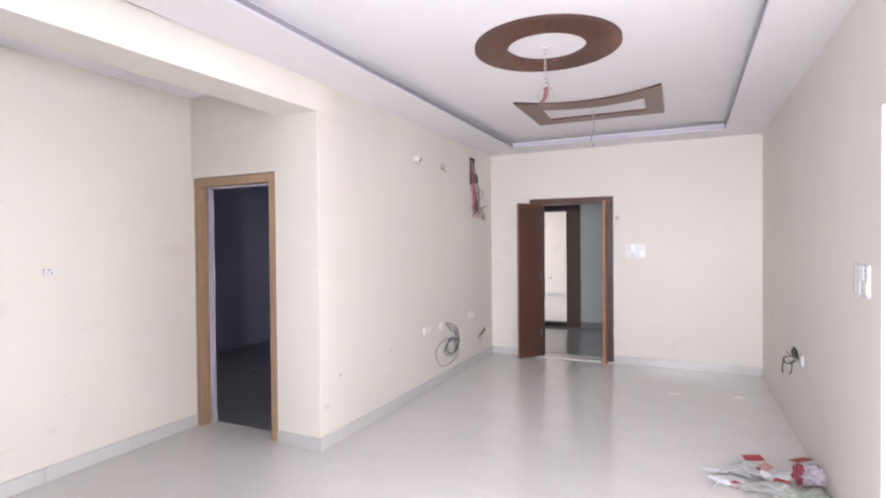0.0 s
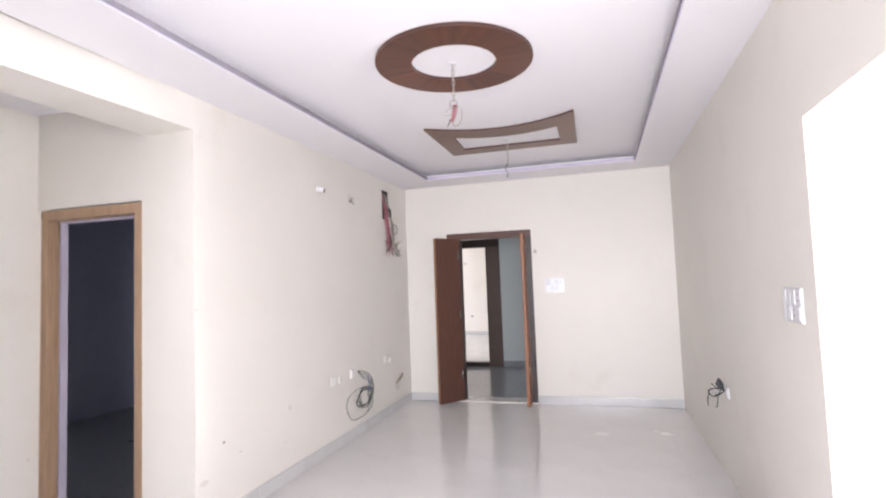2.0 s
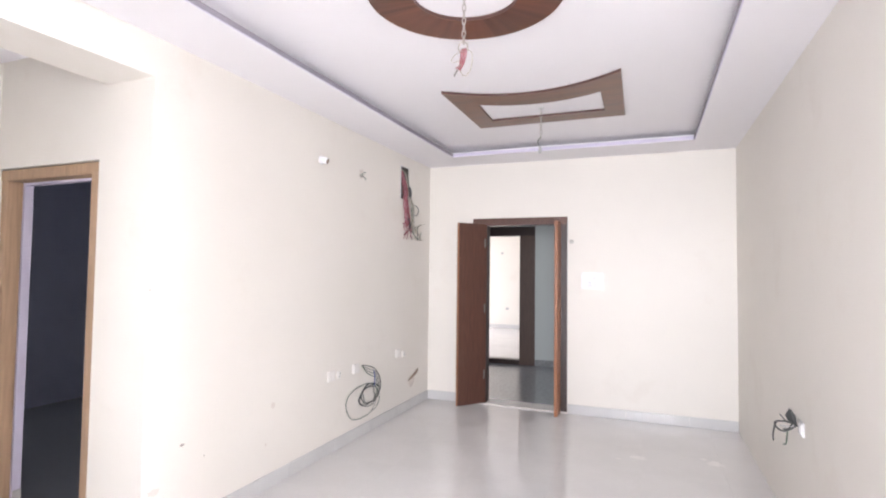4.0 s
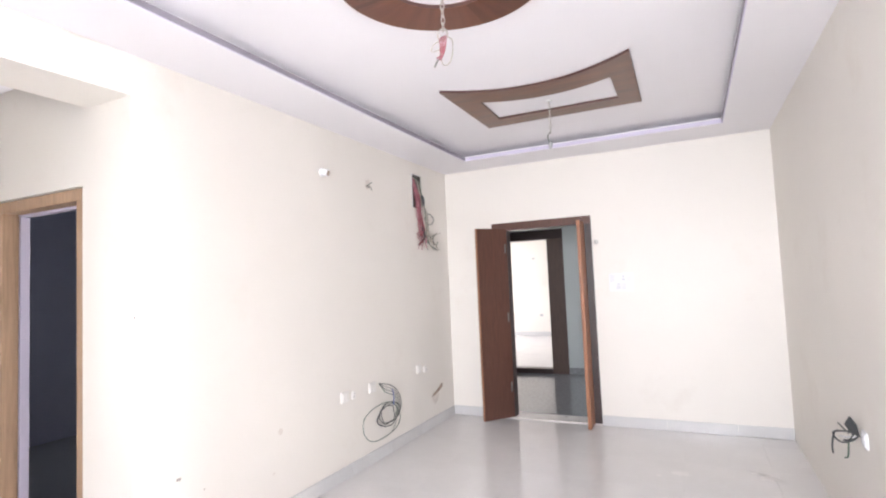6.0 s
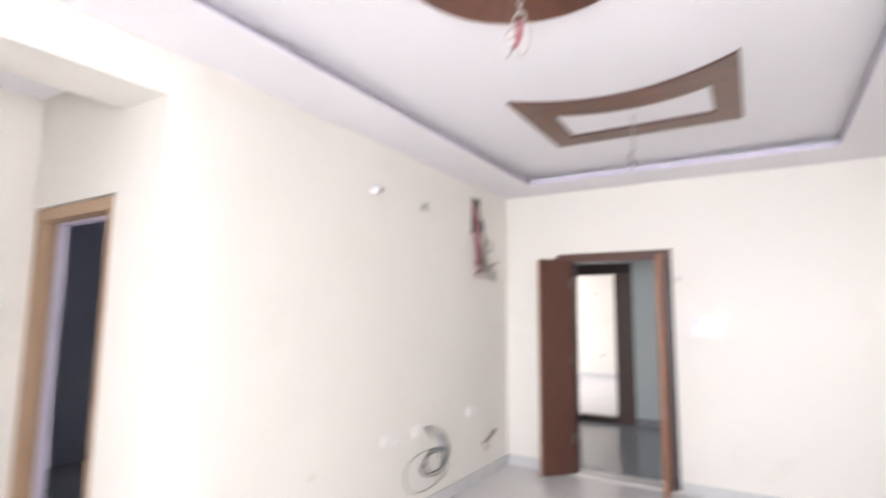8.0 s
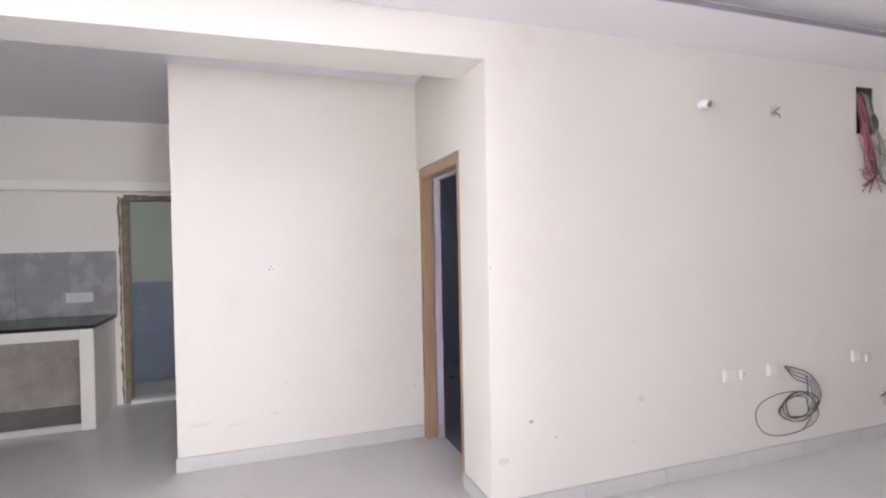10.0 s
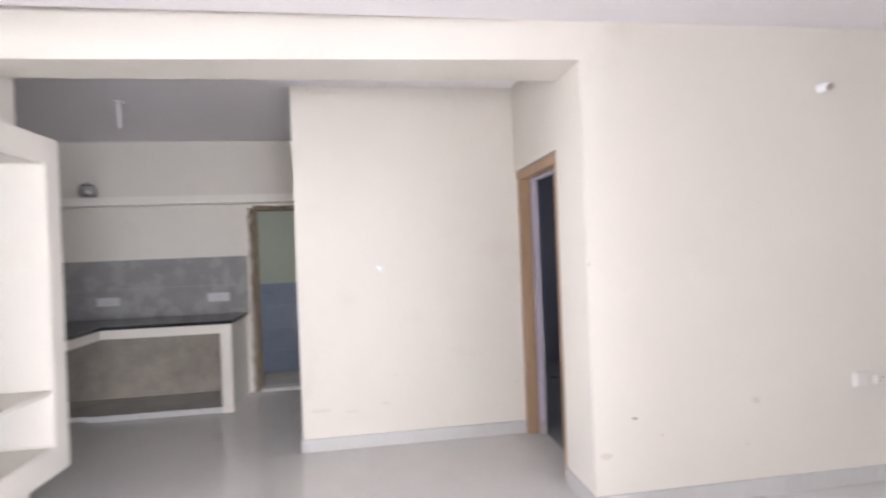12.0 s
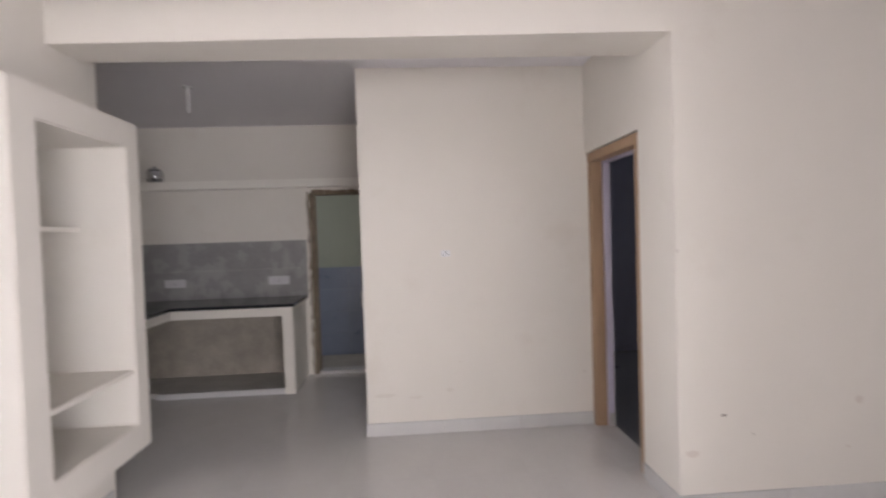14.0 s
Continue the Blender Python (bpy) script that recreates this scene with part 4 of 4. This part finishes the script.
part("pin", lathe(bmesh.new(), [(0.008, 0.012), (0.007, 0.05), (0.013, 0.055), (0.013, 0.068), (0.006, 0.074)], (-0.60, YF, 1.86), (0, -1, 0.1), 14), DULLSTEEL, peg)

# black wires at the right-hand socket
wires = thing("loose_wires", (XR, 4.79, 0.66), "loose black taped wires hanging from a wall socket", "cable")
flag = bmesh.new()
outline = [(XR - 0.016, 4.796, 0.664), (XR - 0.018, 4.819, 0.712), (XR - 0.037, 4.850, 0.744), (XR - 0.051, 4.889, 0.692), (XR - 0.037, 4.842, 0.656)]
near, far = [flag.verts.new(Vector(q) + Vector((0.004, -0.004, 0))) for q in outline], [flag.verts.new(Vector(q) + Vector((-0.004, 0.004, 0))) for q in outline]
flag.faces.new(near)
flag.faces.new(far[::-1])
for k in range(5):
    flag.faces.new((near[k], near[(k + 1) % 5], far[(k + 1) % 5], far[k]))
bmesh.ops.bevel(flag, geom=flag.edges[:], offset=0.002, segments=2, affect="EDGES")
part("taped_joint", flag, BLACKWIRE, wires, "pointed wad of black tape")
part("wire", tube(bmesh.new(), spline([(XR - 0.002, 4.772, 0.656), (XR - 0.025, 4.796, 0.666), (XR - 0.045, 4.858, 0.664), (XR - 0.070, 4.952, 0.640), (XR - 0.078, 5.014, 0.612), (XR - 0.082, 5.069, 0.532), (XR - 0.078, 5.084, 0.484)]), 0.0046), BLACKWIRE, wires)
part("wire", tube(bmesh.new(), spline([(XR - 0.021, 4.796, 0.656), (XR - 0.037, 4.842, 0.624), (XR - 0.061, 4.913, 0.592), (XR - 0.078, 4.983, 0.592), (XR - 0.082, 5.022, 0.612), (XR - 0.070, 4.967, 0.640)]), 0.0046), BLACKWIRE, wires)
part("wire", tube(bmesh.new(), spline([(XR - 0.033, 4.827, 0.656), (XR - 0.041, 4.866, 0.620), (XR - 0.057, 4.913, 0.604)]), 0.005), BLACKWIRE, wires)
part("wire", tube(bmesh.new(), spline([(XR - 0.041, 4.874, 0.652), (XR - 0.057, 4.913, 0.668), (XR - 0.070, 4.944, 0.684)]), 0.004), GREYWIRE, wires)
part("wire", tube(bmesh.new(), spline([(XR - 0.045, 4.874, 0.612), (XR - 0.045, 4.889, 0.564), (XR - 0.049, 4.897, 0.524), (XR - 0.057, 4.920, 0.512)]), 0.004), GREENWIRE, wires)
part("wire", tube(bmesh.new(), spline([(XR - 0.025, 4.811, 0.652), (XR - 0.049, 4.889, 0.628), (XR - 0.066, 4.944, 0.616)]), 0.005), WHITEPLASTIC, wires)

# ---------------------------------------------------------------- ceiling hooks


def chain(bm, x, y, z0, z1, link=0.042, r=0.0028):
    n = max(1, round((z0 - z1) / (link * 0.78)))
    for k in range(n):
        zc = z0 - (k + 0.5) * (z0 - z1) / n
        pts = []
        for j in range(13):
            a = 2 * math.pi * j / 12
            w, h = 0.0085 * math.cos(a), link / 2 * math.sin(a)
            pts.append((x + (w if k % 2 else 0), y + (0 if k % 2 else w), zc + h))
        tube(bm, pts, r, 5)
    return bm


hook = thing("ceiling_hook", (-0.65, 3.56, ZT), "steel ceiling hook with chain and a red wire bundle", "hook")
part("rose", lathe(bmesh.new(), [(0.02, -0.01), (0.025, -0.0005)], (-0.65, 3.56, ZT), seg=16), WHITEPLASTIC, hook)
part("chain", chain(bmesh.new(), -0.65, 3.56, ZT - 0.01, 2.635), DULLSTEEL, hook)
part("hook_ring", tube(bmesh.new(), [(-0.65 + 0.024 * math.cos(a), 3.55, 2.613 + 0.026 * math.sin(a)) for a in (k * 0.45 for k in range(15))], 0.004), DULLSTEEL, hook)
for k in range(5):
    o = (k - 2) * 0.005
    part("wire", tube(bmesh.new(), spline([(-0.645 + o, 3.55, 2.605), (-0.635 + o, 3.52 + o, 2.57), (-0.655 + o * 1.5, 3.55 - o, 2.53), (-0.675 + o, 3.55, 2.515 - 0.004 * k)], 4), 0.0026), PINKWIRE if k % 2 else REDWIRE, hook)
part("wire", tube(bmesh.new(), spline([(-0.63, 3.55, 2.60), (-0.60, 3.54, 2.57), (-0.61, 3.55, 2.50), (-0.645, 3.56, 2.475), (-0.66, 3.55, 2.50), (-0.645, 3.55, 2.56)]), 0.002), PALEWIRE, hook)
part("wire", tube(bmesh.new(), spline([(-0.65, 3.56, 2.60), (-0.69, 3.55, 2.58), (-0.71, 3.55, 2.555), (-0.69, 3.55, 2.545), (-0.65, 3.56, 2.56)]), 0.0018), PALEWIRE, hook)
part("wire", tube(bmesh.new(), spline([(-0.65, 3.56, 2.55), (-0.68, 3.55, 2.50), (-0.695, 3.55, 2.475)]), 0.004), GREYWIRE, hook)

hook = thing("ceiling_hook", (-0.632, 5.42, ZT), "steel ceiling hook with a short chain", "hook")
part("rose", lathe(bmesh.new(), [(0.02, -0.01), (0.025, -0.0005)], (-0.632, 5.42, ZT), seg=16), WHITEPLASTIC, hook)
part("chain", chain(bmesh.new(), -0.632, 5.42, ZT - 0.01, 2.62), DULLSTEEL, hook)
part("wire", tube(bmesh.new(), spline([(-0.632, 5.42, 2.63), (-0.655, 5.42, 2.60), (-0.65, 5.42, 2.56), (-0.632, 5.42, 2.54)], 4), 0.005), GREYWIRE, hook)
part("connector", lathe(bmesh.new(), [(0.005, 0), (0.013, 0.012), (0.014, 0.04), (0.006, 0.055)], (-0.642, 5.42, 2.495), (0.1, 0, 1), 10), GREYPLASTIC, hook)

# ---------------------------------------------------------------- heap of packaging by the wall
HEAP = "packaging heap"


def carton(at, size, turn, tilt, mat, mat2, label):
    c = thing("carton", at, label, "packaging", HEAP)
    m = pose(*at, tilt, 0, turn)
    x, y, z = (s / 2 for s in size)
    lo = min((m @ Vector((a * x, b * y, c2 * z))).z for a in (-1, 1) for b in (-1, 1) for c2 in (-1, 1))
    m = Matrix.Translation((0, 0, 0.002 - lo)) @ m
    part("body", placed(boxes((-x, x, -y, y, -z, z), bevel=0.004), m), mat, c)
    part("flap", placed(boxes((-x, x, y * 0.2, y * 1.6, z + 0.001, z + 0.003)), m @ pose(0, 0, 0, 6, 0, 0)), mat2, c)
    part("print_panel", placed(boxes((-x * 0.6, x * 0.6, -y - 0.0015, -y - 0.0002, -z * 0.6, z * 0.6)), m), mat2, c)
    return c


def crumple(at, size, seed, mat, name, label):
    c = thing(name, at, label, "packaging", HEAP)
    bm = bmesh.new()
    bmesh.ops.create_icosphere(bm, subdivisions=4, radius=1)
    for v in bm.verts:
        n = noise.noise(v.co * 2.2 + Vector((seed, 0, 0))) * 0.45 + abs(noise.noise(v.co * 5 + Vector((0, seed, 0)))) * 0.35 - abs(noise.noise(v.co * 9 + Vector((seed, seed, 0)))) * 0.22
        v.co = v.co * (0.75 + n)
        v.co = Vector((v.co.x * size[0], v.co.y * size[1], v.co.z * size[2]))
    lo = min(v.co.z for v in bm.verts)
    bmesh.ops.translate(bm, verts=bm.verts[:], vec=Vector(at) + Vector((0, 0, 0.001 - lo - at[2])))
    part("film", bm, mat, c)
    return c


carton((0.63, 4.16, 0), (0.13, 0.09, 0.055), 25, 8, WHITECARD, REDCARD, "red and white cardboard box lying on the floor")
carton((0.745, 3.92, 0), (0.08, 0.075, 0.055), -20, 5, REDCARD, WHITECARD, "small red cardboard box in the heap")
carton((0.93, 4.20, 0), (0.13, 0.10, 0.08), 40, -14, WHITECARD, REDCARD, "crushed white and red cardboard box")
carton((0.70, 4.045, 0), (0.11, 0.085, 0.05), 60, 12, WHITECARD, PINKCARD, "white cardboard box in the heap")
carton((0.48, 3.85, 0), (0.10, 0.06, 0.03), -35, 4, REDCARD, WHITECARD, "flattened red cardboard sleeve")
crumple((0.92, 4.01, 0), (0.10, 0.09, 0.065), 3.0, LILACFILM, "plastic_bag", "crumpled lilac-grey plastic wrap in the heap")
crumple((0.55, 4.03, 0), (0.11, 0.07, 0.035), 5.0, CLEARBAG, "plastic_bag", "crumpled translucent plastic bag on the floor")
crumple((0.72, 3.82, 0), (0.14, 0.09, 0.035), 8.0, CLEARBAG, "plastic_bag", "crumpled translucent plastic bag on the floor")
crumple((0.90, 3.80, 0), (0.08, 0.08, 0.04), 12.0, GREENFILM, "plastic_bag", "crumpled grey-green plastic film in the heap")
crumple((0.37, 4.02, 0), (0.10, 0.035, 0.014), 19.0, WHITECARD, "crumpled_paper", "flat white paper scrap on the floor")
crumple((0.53, 4.08, 0), (0.09, 0.05, 0.03), 53.0, WHITECARD, "crumpled_paper", "crumpled white paper beside the cartons")
crumple((0.42, 3.86, 0), (0.11, 0.05, 0.022), 17.0, WHITECARD, "crumpled_paper", "flattened white paper scrap on the floor")
rnd = random.Random(5)
for k in range(9):
    x, y, a, n = rnd.uniform(0.45, 0.92), rnd.uniform(3.68, 4.08), rnd.uniform(-0.5, 0.9), rnd.uniform(0.1, 0.19)
    x = min(x, 0.97 - n * abs(math.cos(a)))
    x = max(x, 0.25 + n)
    s = bmesh.new()
    tube(s, spline([(x - n * math.cos(a), y - n * math.sin(a), 0.008), (x, y, 0.03 + rnd.uniform(0, 0.07)), (x + n * math.cos(a), y + n * math.sin(a), 0.02 + rnd.uniform(0, 0.06))]), 0.0024, 6)
    solid("conduit_offcut", s, (CLEARBAG, WHITECARD, GREENFILM, LILACFILM)[k % 4], "thin pale strip of plastic in the packaging heap", "offcut", kind="thing", group=HEAP)
crumple((0.85, 4.0, 0), (0.045, 0.045, 0.075), 41.0, MAROONCARD, "crumpled_paper", "small crumpled maroon wrapper in the heap")
crumple((0.945, 4.27, 0), (0.035, 0.035, 0.05), 23.0, MAROONCARD, "crumpled_paper", "crumpled maroon wrapper in the heap")
crumple((0.55, 3.83, 0), (0.10, 0.05, 0.02), 29.0, CLEARBAG, "plastic_bag", "flat translucent plastic bag on the floor")
crumple((0.50, 3.90, 0), (0.045, 0.035, 0.02), 31.0, MAROONCARD, "crumpled_paper", "small maroon wrapper on the floor")
crumple((0.78, 3.80, 0), (0.12, 0.07, 0.03), 37.0, GREENFILM, "plastic_bag", "crumpled grey-green plastic film on the floor")


def floor_patch(x, y, rx, ry, seed, n=22):
    """A thin uneven patch of dried dust on the floor."""
    r = random.Random(seed)
    bm = bmesh.new()
    ring = [bm.verts.new((x + rx * math.cos(2 * math.pi * k / n) * s, y + ry * math.sin(2 * math.pi * k / n) * s, 0.0002))
            for k, s in ((k, r.uniform(0.55, 1.2)) for k in range(n))]
    f = bm.faces.new(ring)
    g = bmesh.ops.extrude_face_region(bm, geom=[f])
    bmesh.ops.translate(bm, verts=[v for v in g["geom"] if isinstance(v, bmesh.types.BMVert)], vec=(0, 0, 0.0003))
    return bm


for x, y, rx, ry, seed in ((0.10, 5.88, 0.07, 0.05, 41), (0.67, 5.98, 0.08, 0.06, 42), (0.60, 6.06, 0.03, 0.025, 43), (-0.05, 5.80, 0.02, 0.02, 44)):
    solid("dust_smear", floor_patch(x, y, rx, ry, seed), DUST, "pale dried smear on the glossy tile floor", "floor mark", kind="thing", group="floor smears")

# ---------------------------------------------------------------- skirting and floor tiles


def skirting(name, axis, wall, a, b, out, label, h=0.1, thick=0.011, length=0.6):
    """A run of skirting tiles along a wall: axis of the run, the wall's plane, the run's ends, the side that it stands out to."""
    mid = (a + b) / 2
    base = (wall, mid, 0) if axis == "y" else (mid, wall, 0)
    run = thing(name, base, label, "skirting", kind="structure")
    k, p = 0, a
    while p < b - 0.004:
        q = min(p + length, b)
        w0, w1 = sorted((wall, wall + out * thick))
        span = (w0, w1, p + 0.0012, q - 0.0012, 0.0, h) if axis == "y" else (p + 0.0012, q - 0.0012, w0, w1, 0.0, h)
        part("skirting_tile", boxes(span, bevel=0.002), SKIRT, run)
        p, k = q, k + 1


LBL = "pale grey tile skirting"
skirting("baseboard_left", "y", XL, YD, YF - 0.011, 1, LBL)
skirting("baseboard_pillar", "x", YD, -2.71, XL + 0.011, -1, LBL)
skirting("baseboard_entrance_l", "x", YF, XL, -1.737, -1, LBL)
skirting("baseboard_entrance_r", "x", YF, -0.643, XR, -1, LBL)
skirting("baseboard_right_b", "y", XR, YB, 0.5, -1, LBL)
skirting("baseboard_partition", "y", XP, YP0 - 0.011, YD + 0.03, 1, LBL)
skirting("baseboard_partition_end", "x", YP0, XP - 0.12, XP, -1, LBL)
skirting("baseboard_reveal", "y", -3.572, YD + 0.12, YD + WB, 1, LBL)
skirting("baseboard_niche", "x", YB, -2.80, -1.772, 1, LBL)

tile_meshes = {}
SIDE, X0, Y0 = 0.6, -2.28, 0.13


def floor_tile(x0, x1, y0, y1):
    """A floor tile; tiles of one size share a mesh."""
    w, h = round(x1 - x0, 3), round(y1 - y0, 3)
    if (w, h) not in tile_meshes:
        bm = boxes((0.0002, w - 0.0002, 0.0002, h - 0.0002, -0.0035, 0.0))
        bmesh.ops.recalc_face_normals(bm, faces=bm.faces[:])
        me = bpy.data.meshes.new("floor_tile")
        bm.to_mesh(me)
        bm.free()
        me.materials.append(TILE)
        tile_meshes[w, h] = me
    ob = new("floor_tile", tile_meshes[w, h])
    ob.location = (x0, y0, 0)
    ob.parent = floor


def tiled(xa, xb, ya, yb):
    i = math.floor((xa - X0) / SIDE)
    while X0 + i * SIDE < xb - 0.01:
        x0, x1 = max(xa, X0 + i * SIDE), min(xb, X0 + (i + 1) * SIDE)
        j = math.floor((ya - Y0) / SIDE)
        while Y0 + j * SIDE < yb - 0.01:
            y0, y1 = max(ya, Y0 + j * SIDE), min(yb, Y0 + (j + 1) * SIDE)
            if x1 - x0 > 0.01 and y1 - y0 > 0.01:
                floor_tile(x0, x1, y0, y1)
            j += 1
        i += 1


tiled(XL, XR, YB, YF - 0.02)
tiled(XP, XL, YB, YD + WB)
tiled(XK, XP, YK, 1.75)
tiled(XP, -2.79, YK, YB)
tiled(XR, XR + 0.15, 0.5, 2.985)
tiled(-0.62, 0.92, -0.13, YB)
